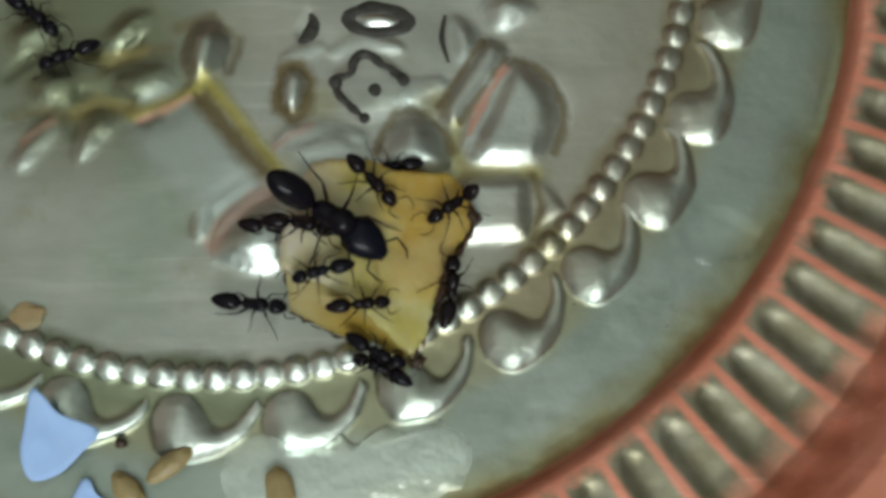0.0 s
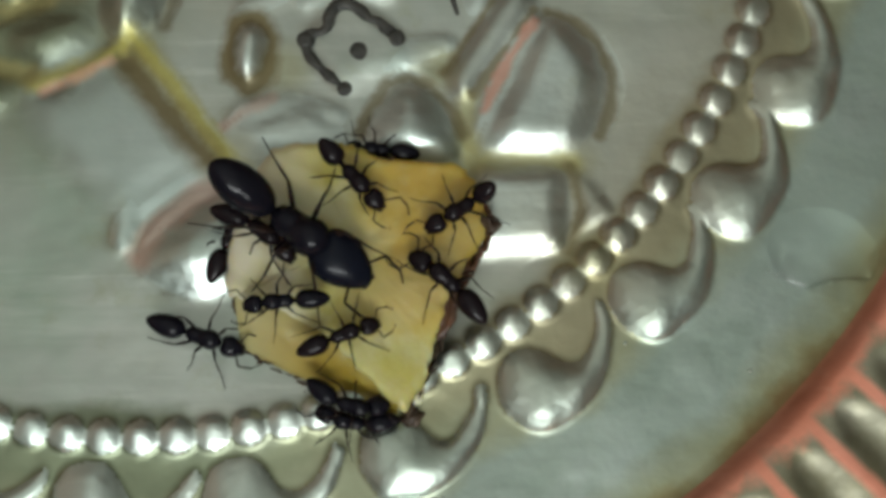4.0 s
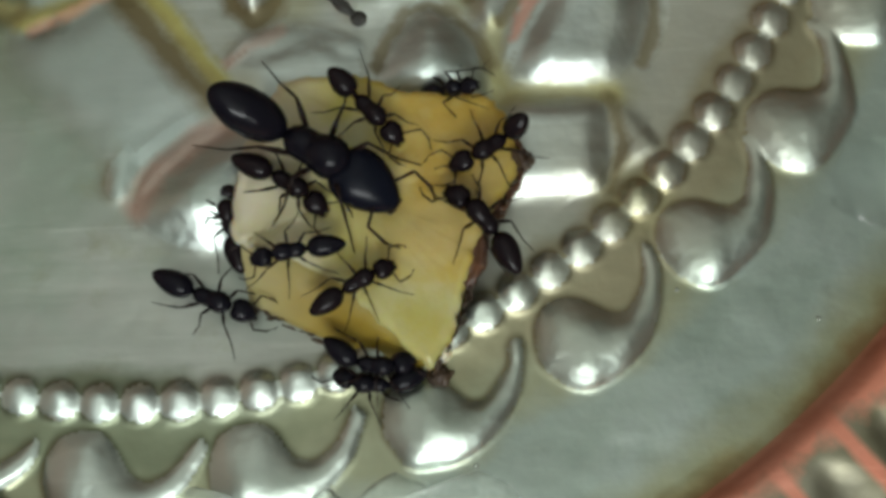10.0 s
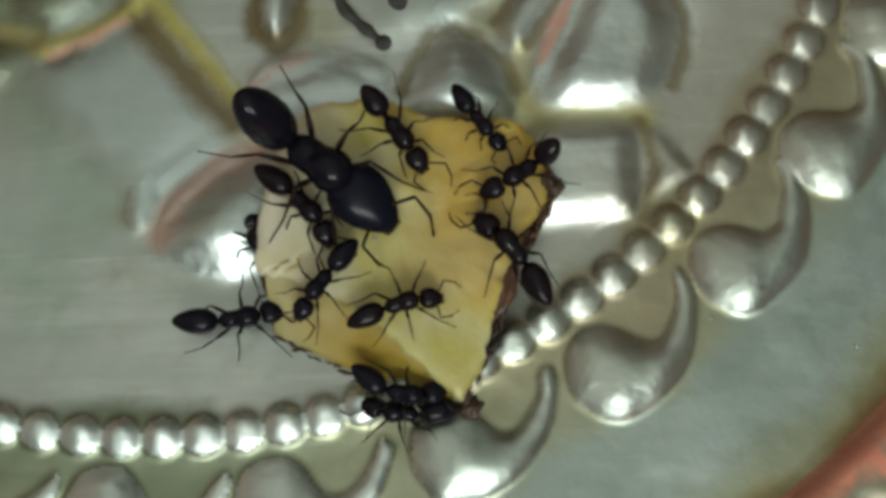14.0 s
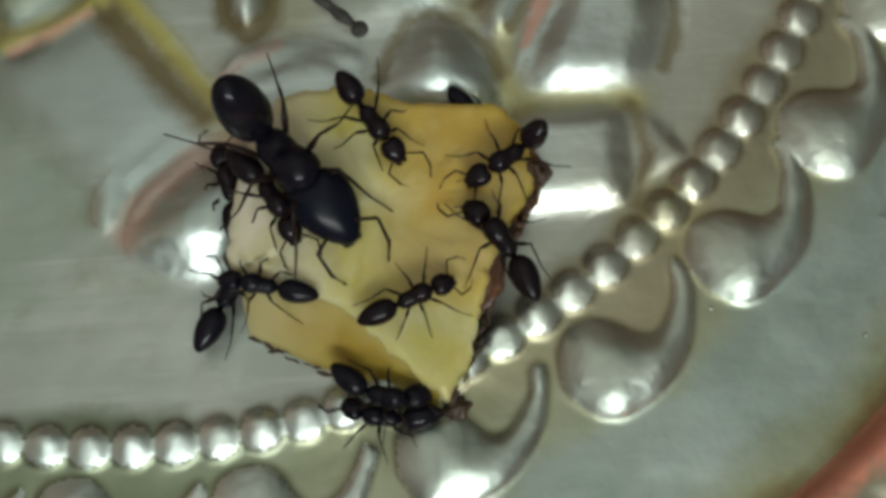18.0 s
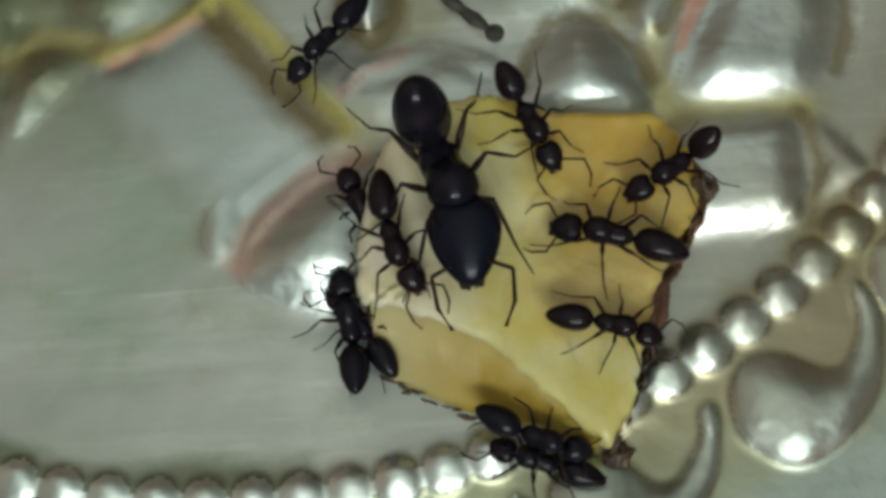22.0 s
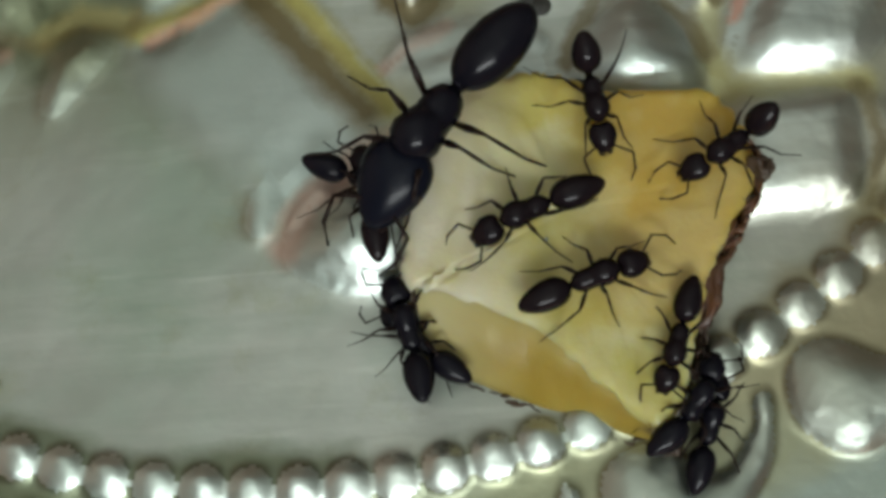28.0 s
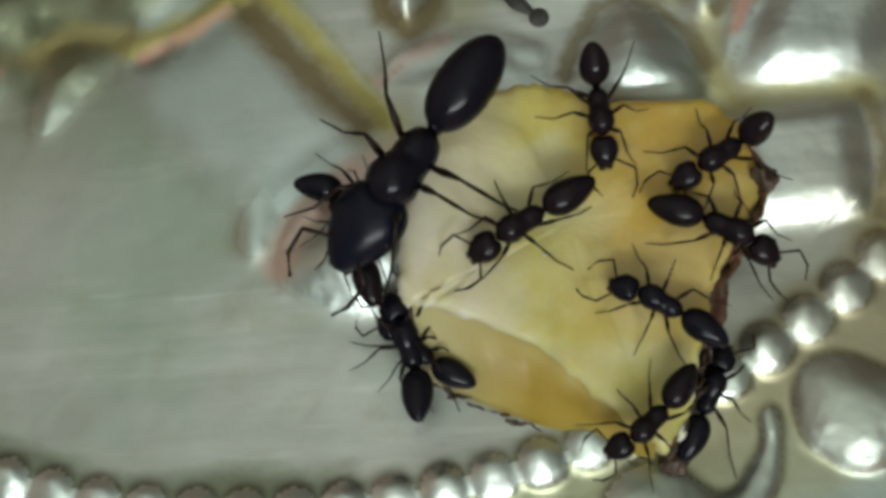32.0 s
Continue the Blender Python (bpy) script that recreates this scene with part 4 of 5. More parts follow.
def scrap(outline, heights, label):
    """A thin bent piece of paper over an outline in millimetres."""
    o = spline(outline, 40)
    c = o.mean(0)
    verts, faces = [], []
    for side in (0.0, -0.06):
        for k in range(6):
            s = 1 - k / 6
            for q in o:
                xy = c + (q - c) * s
                u = (xy[1] - o[:, 1].min()) / (o[:, 1].max() - o[:, 1].min())
                z = GROUND + heights[0] * (1 - u) + heights[1] * u + 0.3 * noise.noise((xy[0] * 0.5, xy[1] * 0.5, 2.0)) + 0.08 * noise.noise((xy[0] * 1.6, xy[1] * 1.6, 5.0)) + side
                verts.append((xy[0] * MM, xy[1] * MM, z * MM))
    n = 40
    for b in (0, 6 * n):
        for k in range(5):
            for j in range(n):
                f = (b + k * n + j, b + k * n + (j + 1) % n, b + (k + 1) * n + (j + 1) % n, b + (k + 1) * n + j)
                faces.append(f if b == 0 else f[::-1])
        f = tuple(b + 5 * n + j for j in range(n))
        faces.append(f if b == 0 else f[::-1])
    faces += [(j, 6 * n + j, 6 * n + (j + 1) % n, (j + 1) % n) for j in range(n)]
    return tagged(mesh_ob("paper_scrap", verts, faces, M_PAPER), label, "paper scrap")


scrap([(-15.6, -48.2), (-15.2, -45.6), (-14.7, -43.0), (-13.6, -43.6), (-12.4, -45.0), (-9.3, -46.4), (-10.8, -48.4), (-12.6, -50.0), (-14.8, -50.4)], (0.5, 2.0), "torn pale blue paper scrap lying across a scroll boss")
scrap([(-11.6, -53.2), (-10.8, -50.6), (-10.0, -50.4), (-9.4, -51.6), (-7.6, -53.0), (-9.2, -54.6)], (0.3, 0.5), "small torn pale blue paper scrap on the plate")


def puddle(outline, thick, label, lean=0.0, material=M_SYRUP, ragged=0.35):
    o = spline(outline, 72)
    o = [q + ragged * np.array([noise.noise((q[0] * 0.9, q[1] * 0.9, 3.0)), noise.noise((q[0] * 0.9, q[1] * 0.9, 8.0))]) for q in o]
    ob = dome("puddle", o, thick, material, None, base=GROUND + 0.03, rings=18, power=3.5, n=144, tilt=(0, lean))
    ob.visible_shadow = False
    return tagged(ob, label, "puddle")


puddle([(1.4, -47.4), (3.4, -46.8), (5.2, -47.6), (8.0, -48.6), (10.0, -47.0), (12.0, -47.4), (13.4, -46.6), (15.0, -46.3), (16.6, -47.2), (18.2, -46.2), (20.9, -46.8), (21.6, -49.4), (19.6, -52.0), (12, -53.6), (4, -53.8), (0.6, -51)], 0.75,
       "clear syrup puddle with a glinting edge on the plate")
puddle([(39.6, -31.0), (41.0, -32.2), (43.2, -32.6), (45.0, -32.0), (46.8, -32.0), (47.2, -29.8), (45.2, -27.8), (42.2, -27.2), (40.4, -28.4)], 0.16,
       "thin clear syrup film near the bead ring", -0.05, M_FILM)
for x, y, a in ((10.9, -48.1, 0.2), (13.9, -47.7, 0.16), (14.5, -47.8, 0.16), (18.9, -45.9, 0.18), (38.6, -38.0, 0.15), (30.6, -36.2, 0.16), (12.0, -31.6, 0.16)):
    top = 1.62 if -40 < y < -24 and x < 20 else GROUND
    drop = dome("droplet", [(x + a * math.cos(q), y + a * math.sin(q)) for q in np.linspace(0, 2 * math.pi, 9)[:-1]], a, M_SYRUP, None, base=top, rings=4, n=14)
    tagged(drop, "tiny clear syrup droplet catching the light", "droplet", "droplets")
ridge("scratch", [(-0.2, -28.9), (0.4, -28.2), (1.2, -27.6)], [0.3, 0.6, 0.3], [0.06] * 3, M_ENAMEL, PLATE, "dark scuff", base=GROUND + 0.06)



# ---- ants ----
def ball(bm, at, radii, seg=20, ring=14, taper=0.0, lift=0.0):
    """An egg shape: taper narrows it towards +x, lift raises the far end."""
    made = bmesh.ops.create_uvsphere(bm, u_segments=seg, v_segments=ring, radius=1.0)["verts"]
    for v in made:
        x, y, z = v.co.z, v.co.y, v.co.x
        f = 1.0 - taper * x
        v.co = Vector((at[0] + x * radii[0], at[1] + y * radii[1] * f, at[2] + z * radii[2] * f + lift * x)) * MM
    return made


def limb(bm, points, radii, sides=7):
    pts = [Vector(p) * MM for p in points]
    rings = []
    for i, p in enumerate(pts):
        d = (pts[min(i + 1, len(pts) - 1)] - pts[max(i - 1, 0)]).normalized()
        a = d.orthogonal().normalized()
        b = d.cross(a)
        rings.append([bm.verts.new(p + (a * math.cos(t) + b * math.sin(t)) * radii[i] * MM) for t in (2 * math.pi * k / sides for k in range(sides))])
    for r0, r1 in zip(rings, rings[1:]):
        for k in range(sides):
            bm.faces.new((r0[k], r0[(k + 1) % sides], r1[(k + 1) % sides], r1[k]))
    bm.faces.new(rings[0][::-1])
    bm.faces.new(rings[-1])


def build_ant(key, label, skin, big=False):
    length = ANT_LENGTH[key]
    s = length / 7.0
    rng = random.Random(ord(key))
    ant = tagged(new("ant"), label, "ant", "ants round the fruit")
    stand = 1.05 * (1.5 if big else 1.0)
    limbs = []
    # mesosoma
    bm = bmesh.new()
    w = s * (1.36 if big else 1.2)
    back = [(1.24, 0.11, 0.0), (1.14, 0.22, 0.02), (1.0, 0.36, 0.06), (0.8, 0.48, 0.12), (0.55, 0.52, 0.15), (0.3, 0.48, 0.12), (0.08, 0.43, 0.07), (-0.08, 0.41, 0.04),
            (-0.3, 0.41, 0.04), (-0.55, 0.41, 0.05), (-0.78, 0.33, 0.0), (-0.93, 0.2, -0.08), (-1.02, 0.1, -0.12)]
    limb(bm, [(x * s, 0, z * w) for x, r, z in back], [r * w for x, r, z in back], 18)
    ball(bm, (-1.16 * s, 0, 0.02 * s), (0.13 * s, 0.22 * s, 0.34 * s), 12, 8)
    part("thorax", bm, skin, ant)
    # head with eyes, jaws, feelers
    hx, hw = (1.24, 0.92) if big else (0.78, 0.65)
    bm = bmesh.new()
    made = ball(bm, (0.85 * s, 0, 0), (hx * s, hw * s, 0.62 * s if big else 0.5 * s), 28, 20, 0.3 if big else 0.16)
    for v in made:  # hollow at the back of the head
        x = v.co.x / (s * MM) - 0.85
        if x < 0:
            v.co.x += 0.22 * hx * s * MM * (x / hx) ** 2 * math.exp(-(v.co.y / (0.4 * hw * s * MM)) ** 2)
    me = bpy.data.meshes.new("head")
    bm.to_mesh(me)
    bm.free()
    me.polygons.foreach_set("use_smooth", [True] * len(me.polygons))
    me.materials.append(M_BLUE if big else skin)
    head = new("head", me)
    head.parent = ant
    for sy in (-1, 1):
        bm = bmesh.new()
        ball(bm, (0.85 * s, sy * hw * 0.86 * s, 0.2 * s), (0.15 * s, 0.08 * s, 0.13 * s), 10, 8)
        part("eye", bm, M_BLACK, head)
        bm = bmesh.new()
        x0 = (0.85 + hx * 0.86) * s
        limb(bm, [(x0 - 0.1 * s, sy * 0.22 * s, -0.1 * s), (x0 + 0.1 * s, sy * 0.19 * s, -0.18 * s), (x0 + 0.2 * s, sy * 0.05 * s, -0.22 * s)], [0.16 * s, 0.13 * s, 0.04 * s])
        part("mandible", bm, M_LEG, head)
        bm = bmesh.new()
        xa = (0.85 + hx * 0.45) * s
        out = rng.uniform(0.9, 1.25)
        fwd = rng.uniform(0.2, 0.7)
        elbow = (xa + fwd * s, sy * out * s, 0.42 * s)
        tip = (xa + (fwd + 1.25) * s, sy * (out * 0.62 + rng.uniform(-0.25, 0.25)) * s, -0.42 * s)
        mid = tuple((a + b) / 2 + d for a, b, d in zip(elbow, tip, (0.12 * s, sy * 0.12 * s, 0.12 * s)))
        limb(bm, [(xa, sy * 0.25 * s, 0.2 * s), elbow], [0.05 * s, 0.06 * s], 6)
        limb(bm, [elbow, mid, tip], [0.05 * s, 0.06 * s, 0.05 * s], 6)
        feeler = part("antenna", bm, M_LEG, head)
        limbs.append((feeler, Vector((0, 0, 0)), 5.0))
    head.matrix_basis = pose(1.05 * s * MM, 0, 0)
    # gaster with its plates
    bm = bmesh.new()
    if big:
        made = ball(bm, (-1.27 * s, 0, 0.1 * s), (1.40 * s, 0.76 * s, 0.72 * s), 26, 30, -0.06)
    else:
        made = ball(bm, (-1.05 * s, 0, 0.1 * s), ((1.02 if key in "GH" else 1.25) * s, 0.7 * s, 0.66 * s), 26, 30, -0.24)
    for v in made:
        x = v.co.x / (s * MM)
        groove = sum(math.exp(-((x + g) / 0.035) ** 2) for g in (0.75, 1.25, 1.65))
        v.co.y *= 1 - 0.035 * groove
        v.co.z = 0.1 * s * MM + (v.co.z - 0.1 * s * MM) * (1 - 0.035 * groove)
    gaster = part("gaster", bm, skin, ant)
    gaster.matrix_basis = pose(-1.25 * s * MM, 0, 0)
    # legs
    for i, (x, ang, reach) in enumerate(((0.75, 48, 2.0), (0.2, 96, 1.9), (-0.35, 140, 2.5))):
        for sy in (-1, 1):
            a = radians(ang + rng.uniform(-14, 14)) * sy
            r = reach * s * rng.uniform(0.82, 1.2)
            d = (math.cos(a), math.sin(a))
            bend = (rng.uniform(0.1, 0.7) if i == 2 else rng.uniform(-0.6, 0.15) if i == 0 else rng.uniform(-0.2, 0.5)) * sy
            e = (math.cos(a + bend), math.sin(a + bend))
            root = (x * s, sy * 0.28 * s, -0.18 * s)
            knee = (root[0] + d[0] * 0.44 * r, root[1] + d[1] * 0.44 * r, 0.7 * s)
            ankle = (knee[0] + e[0] * 0.42 * r, knee[1] + e[1] * 0.42 * r, -stand + 0.28 * s)
            toe = (ankle[0] + e[0] * 0.4 * r, ankle[1] + e[1] * 0.4 * r, -stand + 0.03)
            coxa = (root[0] + d[0] * 0.2 * s, root[1] + d[1] * 0.2 * s, -0.22 * s)
            hip = Vector(root)
            root, coxa, knee, ankle, toe = (tuple(Vector(q) - hip) for q in (root, coxa, knee, ankle, toe))
            bm = bmesh.new()
            limb(bm, [root, coxa], [(0.2 if big else 0.14) * s, (0.17 if big else 0.12) * s])
            limb(bm, [coxa, tuple((p + q) / 2 for p, q in zip(coxa, knee)), knee], [0.08 * s, 0.11 * s, 0.055 * s])
            limb(bm, [knee, tuple((p + q) / 2 for p, q in zip(knee, ankle)), ankle], [0.045 * s, 0.06 * s, 0.036 * s])
            limb(bm, [ankle, toe], [0.036 * s, 0.022 * s], 6)
            leg = part("leg", bm, M_LEG, ant)
            limbs.append((leg, hip, 6.0))
    ANTS[key] = (ant, head, gaster, s, limbs)
    return ant


ANT_ROWS = {  # seconds, place in millimetres, heading, turn of the head, turn of the gaster in degrees
    "A": [
        (0, 9.9, -29.07, 3.2, -32.83, -4.49, 3.47),
        (1, 10.04, -29.4, 3.2, -36.1, -2.01, 1.37),
        (2, 9.92, -29.32, 3.2, -36.65, -0.19, 0.13),
        (3, 9.94, -29.27, 3.2, -35.58, -2, 1.69),
        (5.5, 9.98, -29.9, 3.2, -35.7, 0.9, -0.67),
        (6, 9.91, -29.58, 3.2, -37.39, 0.47, -0.38),
        (7, 10.1, -29.45, 3.2, -35.47, -0.34, 0.23),
        (8, 10.14, -29.19, 3.2, -34.31, -4.17, 3.39),
        (9, 10.08, -28.8, 3.2, -32.97, -4.58, 3.67),
        (10, 10.32, -28.56, 3.2, -30.46, -6.61, 4.9),
        (11, 10.31, -28.13, 3.2, -28.1, -5.82, 4.3),
        (12, 11.56, -28.35, 3.2, -33.67, -4.9, 3.23),
        (13, 9, -27.67, 3.2, -23.36, 0.26, -0.23),
        (13.5, 9.09, -27.65, 3.2, -33.64, -3.48, 3.11),
        (15.5, 8.97, -27.59, 3.2, -41.41, -7.27, 6.13),
        (16, 8.93, -27.53, 3.2, -43.1, -6.45, 5.47),
        (17, 9.1, -27.83, 3.2, -47.04, -6.74, 5.57),
        (18, 8.82, -28.05, 3.2, -49.44, -4.98, 4.42),
        (19, 8.84, -27.62, 3.2, -51.48, -9.55, 7.52),
        (20, 9.1, -27.71, 3.2, -52.72, -8.04, 6.62),
        (21, 9.19, -27.81, 3.2, -51.05, -13.02, 12.15),
        (22, 9.83, -28.02, 3.2, -68.88, -17.42, 13.81),
        (23, 9.4, -26.85, 3.9, -53.59, -10.1, 10.56),
        (24, 9.55, -26.25, 3.9, -45.5, -7.67, 8.09),
        (24.5, 7.92, -24.82, 3.2, -104.15, 2.41, -2.58),
        (25, 8.27, -25.42, 3.2, -131.74, 3.24, -2.45),
        (25.5, 7.48, -25.62, 3.2, -133.41, 4.5, -3.31),
        (27.5, 7.31, -25.95, 3.2, -135.58, 4.89, -3.01),
        (28, 7.16, -26.19, 3.2, -130.59, 10.94, -7.87),
        (29, 6.58, -26.72, 3.2, -131.7, 3.26, -2.43),
        (30, 6.22, -27.29, 3.2, -128.09, 1.28, -1),
        (31, 6.46, -27.47, 3.2, -126.61, -0.35, 0.25),
        (32, 6.23, -27.55, 3.2, -129.4, 0.87, -0.61),
    ],
    "B": [
        (0, 3.29, -36.06, 0.7, -6.32, 1.45, -1.6),
        (1, 3.56, -35.85, 0.7, -9.66, 1.68, -1.66),
        (2, 3.81, -35.96, 0.7, -13.84, -0.66, 0.61),
        (3, 3.88, -35.9, 0.7, -16.68, 0.66, -0.61),
        (5.5, 4.05, -36.09, 0.7, -22.28, -1.76, 1.65),
        (6, 4.18, -36.23, 0.7, -23.77, 2.76, -2.43),
        (7, 4, -36.18, 0.7, -23.53, 1.6, -1.32),
        (8, 4.16, -36.27, 0.7, -19.3, 4.99, -4.02),
        (9, 4.11, -36.21, 0.7, -21.61, 0.92, -0.72),
        (10, 4.2, -36.37, 0.7, -23.19, 4.02, -2.98),
        (11, 4.07, -36.37, 0.7, -21.62, 9.14, -8.06),
        (12, 4.42, -36.41, 0.7, -20.88, 4.4, -3.51),
        (13, 4.47, -36.52, 0.7, -19.22, 3.21, -3.08),
        (13.5, 4.34, -36.12, 0.7, -7.88, 6.46, -4.05),
        (15.5, 4.89, -34.97, 0.7, 45.66, 25.79, -22.3),
        (16, 5.08, -34.45, 0.7, 57.23, 14.08, -8.92),
        (17, 4.7, -34.24, 0.7, 60.46, 11.04, -5.76),
        (18, 5.42, -34.27, 0.7, 61.69, 1.1, -0.68),
        (19, 5.41, -34.03, 0.7, 67.45, 7.3, -5.47),
        (20, 5.64, -35.03, 0.9, 94.79, 12.35, -19.71),
        (21, 4.71, -34.3, 0.9, 97.42, 3.42, -4.01),
        (22, 4.96, -34.23, 0.9, 97.36, 5.99, -4.83),
        (23, 5.25, -34.97, 0.9, 104.06, 8.59, -9.03),
        (24, 4.92, -35.11, 0.9, 103.92, -1.92, 2.18),
        (25, 5.23, -34.88, 0.9, 99.35, 10.27, -11.33),
        (25.5, 5.22, -34.85, 0.9, 102.45, 10.09, -8.13),
        (27.5, 5.4, -35.04, 0.9, 98.36, 10.07, -11.06),
        (28, 5.53, -35.24, 0.9, 104.29, 6.65, -6.86),
        (29, 5.35, -35.06, 0.9, 101.31, 9.02, -7.72),
        (30, 5.63, -35.14, 0.9, 103.77, 17.95, -11.01),
        (31, 5.52, -35.28, 0.9, 106.58, 9.66, -11.99),
        (32, 5.68, -35.22, 0.9, 103.92, 12.79, -13.17),
    ],
    "D": [
        (0, 8.77, -33.54, 2.65, -165.31, 3.84, -3.39),
        (1, 9.13, -33.89, 2.65, -169.24, -0.7, 0.7),
        (2, 9.01, -33.71, 2.65, -173.95, -0.17, 0.13),
        (3, 8.79, -33.74, 2.65, -174.7, 2.79, -1.96),
        (5.5, 9.03, -34.02, 2.65, -175.24, 2.57, -1.72),
        (6, 9, -33.96, 2.65, -176.97, -0.15, 0.11),
        (7, 9, -33.79, 2.65, -175.9, 2.8, -1.73),
        (8, 8.98, -33.99, 2.65, -176.34, -1.15, 0.77),
        (9, 8.95, -33.92, 2.65, -171.99, 1.42, -0.95),
        (10, 8.91, -34.07, 2.65, -171.41, 3.93, -2.58),
        (11, 8.75, -33.96, 2.65, -168.19, 4.11, -4.04),
        (12, 9.06, -34.26, 2.65, -146.96, 6.27, -4.74),
        (13, 8.83, -34.32, 2.65, -130.7, 12.25, -7.1),
        (13.5, 9.11, -34.21, 2.65, -127.99, 6.71, -3.67),
        (15.5, 8.84, -34.3, 2.65, -139.59, 10.09, -6.58),
        (16, 8.3, -35.42, 2.65, -199.42, -15.95, 8.76),
        (17, 8.01, -34.72, 2.65, -207.63, -10.39, 7.62),
        (18, 7.2, -34.3, 1.9, -192.82, 1.88, -1.3),
        (19, 7.15, -34.97, 1.9, -168.91, 12.48, -10.29),
        (20, 6.68, -34.91, 1.9, -193.66, 10.85, -9.19),
        (21, 5.08, -33.59, 0.7, -240.57, -8.85, 9.67),
        (22, 5.37, -34.28, 0.7, -233.57, 5.73, -6.95),
        (24, 5.7, -34.99, 0.7, -216.61, 7, -6.82),
        (25, 5.92, -35.12, 0.7, -221.42, 1.76, -1.92),
        (25.5, 6.07, -35.31, 0.7, -221.44, -9.98, 12),
        (27.5, 6, -35.73, 0.7, -213.83, -14.32, 17.86),
        (28, 5.88, -35.77, 0.7, -224.67, -6.27, 7.89),
        (29, 5.86, -35.48, 0.7, -221.18, -9.98, 13.84),
        (30, 5.94, -35.5, 0.7, -219.42, -9.01, 11.81),
        (31, 5.89, -35.32, 0.7, -219.37, -9.02, 11.8),
        (32, 6, -35.38, 0.7, -220.56, -7.77, 9.92),
    ],
    "E": [
        (0, 12.38, -36.26, 2.65, 5.34, -0.92, 0.97),
        (1, 12.22, -36.1, 2.65, 25.68, 0.38, -0.42),
        (2, 12.79, -35.83, 2.65, 20.63, -4.54, 3.78),
        (3, 12.73, -35.79, 2.65, 20.58, -4.59, 3.72),
        (5.5, 12.84, -36.01, 2.65, 22.42, -3.77, 2.8),
        (6, 12.76, -35.92, 2.65, 23.85, -3.84, 3.44),
        (7, 12.6, -35.94, 2.65, 25.82, -3.3, 2.75),
        (8, 12.72, -35.93, 2.65, 28.54, -2.15, 1.52),
        (9, 12.66, -35.85, 2.65, 27.77, -6.6, 4.31),
        (10, 12.56, -35.87, 2.65, 30.35, -7.18, 4.95),
        (11, 12.64, -35.92, 2.65, 28.8, -3.62, 2.7),
        (12, 12.61, -35.88, 2.65, 29.19, -6.77, 6.1),
        (13, 13, -35.6, 2.65, 22.87, -12.48, 9.77),
        (13.5, 13.44, -35.41, 2.65, 14.29, -13.41, 8.5),
        (15.5, 13.19, -35.43, 2.65, 23.33, -19.61, 9.65),
        (16, 13.53, -35.72, 2.65, 22.11, -7.18, 4.72),
        (17, 14.92, -35.7, 2.65, 11.64, -2.22, 1.49),
        (18, 15.03, -35.43, 2.65, 22.22, 0.03, -0.02),
        (19, 14.63, -35.01, 2.65, 32.95, 1.02, -0.98),
        (20, 15.16, -34.84, 2.65, 41.27, 1.29, -1.1),
        (21, 15.82, -34.81, 2.65, 14.08, -1.5, 1.42),
        (22, 16.98, -35.29, 2.65, -15.87, -9.76, 6.93),
        (23, 17.83, -35.76, 2.1, -47.07, -29.66, 21.34),
        (24, 17.84, -35.77, 2.1, -61.06, -18.07, 16.84),
        (25, 17.87, -35.37, 2.1, -80.82, -22.61, 22.1),
        (25.5, 17.95, -36.07, 2.1, -110.75, -7.64, 7.88),
        (27.5, 17.95, -37.05, 2.1, -115.27, -9.4, 9.83),
        (28, 17.38, -36.65, 2.1, -110.21, -1.43, 1.56),
        (29, 17.39, -37.91, 2.1, -131.36, -12.92, 16.89),
        (30, 17.26, -38.15, 2.1, -123.75, -15.49, 14.5),
        (31, 16.53, -38.59, 2.65, -120.9, -9.83, 7.33),
        (32, 15.83, -39.3, 2.65, -139.21, -15.55, 12.13),
    ],
    "G": [
        (0, 13.37, -25.98, 2.65, -45.61, -1.98, 1.98),
        (1, 13.49, -25.94, 2.65, -44.32, -0.94, 0.91),
        (2, 13.53, -26.01, 2.65, -43.77, -0.41, 0.38),
        (3, 13.36, -26.1, 2.65, -45.35, 0, -0),
        (5.5, 13.35, -26.23, 2.65, -47.82, -0.86, 0.77),
        (6, 13.38, -26.12, 2.65, -46.8, -1.07, 0.99),
        (7, 13.3, -25.97, 2.65, -46.89, -2.54, 2.14),
        (8, 13.38, -26.18, 2.65, -45.63, 0.43, -0.32),
        (9, 13.3, -26.09, 2.65, -46.73, 1.71, -1.43),
        (10, 13.31, -26.12, 2.65, -46.14, -2.02, 1.72),
        (11, 13.23, -26.15, 2.65, -48.09, -1.57, 1.25),
        (12, 13.27, -26.14, 2.65, -50.6, -1.15, 0.91),
        (13, 13.35, -26, 2.65, -53.05, -2.94, 2.45),
        (13.5, 13.43, -25.94, 2.65, -53.94, -3.62, 2.87),
        (15.5, 13.36, -25.97, 2.65, -55, -0.85, 0.69),
        (16, 13.3, -25.9, 2.65, -55.82, -1.69, 1.34),
        (17, 13.41, -25.97, 2.65, -54.2, 0.31, -0.28),
        (18, 13.31, -26.08, 2.65, -56.47, 0.09, -0.08),
        (19, 13.26, -25.8, 2.65, -55.51, -0.81, 0.74),
        (20, 13.47, -25.71, 2.65, -53.55, -0.49, 0.34),
        (21, 13.43, -25.68, 2.65, -55.49, -0.33, 0.27),
        (22, 13.92, -25.51, 2.65, -64.88, -1.61, 1.3),
        (23, 14.15, -25.8, 2.65, -70.1, 2.65, -2.38),
        (24, 14.09, -25.58, 2.65, -67.82, 2.7, -2.44),
        (25, 14.15, -25.64, 2.65, -70.05, 1.64, -1.52),
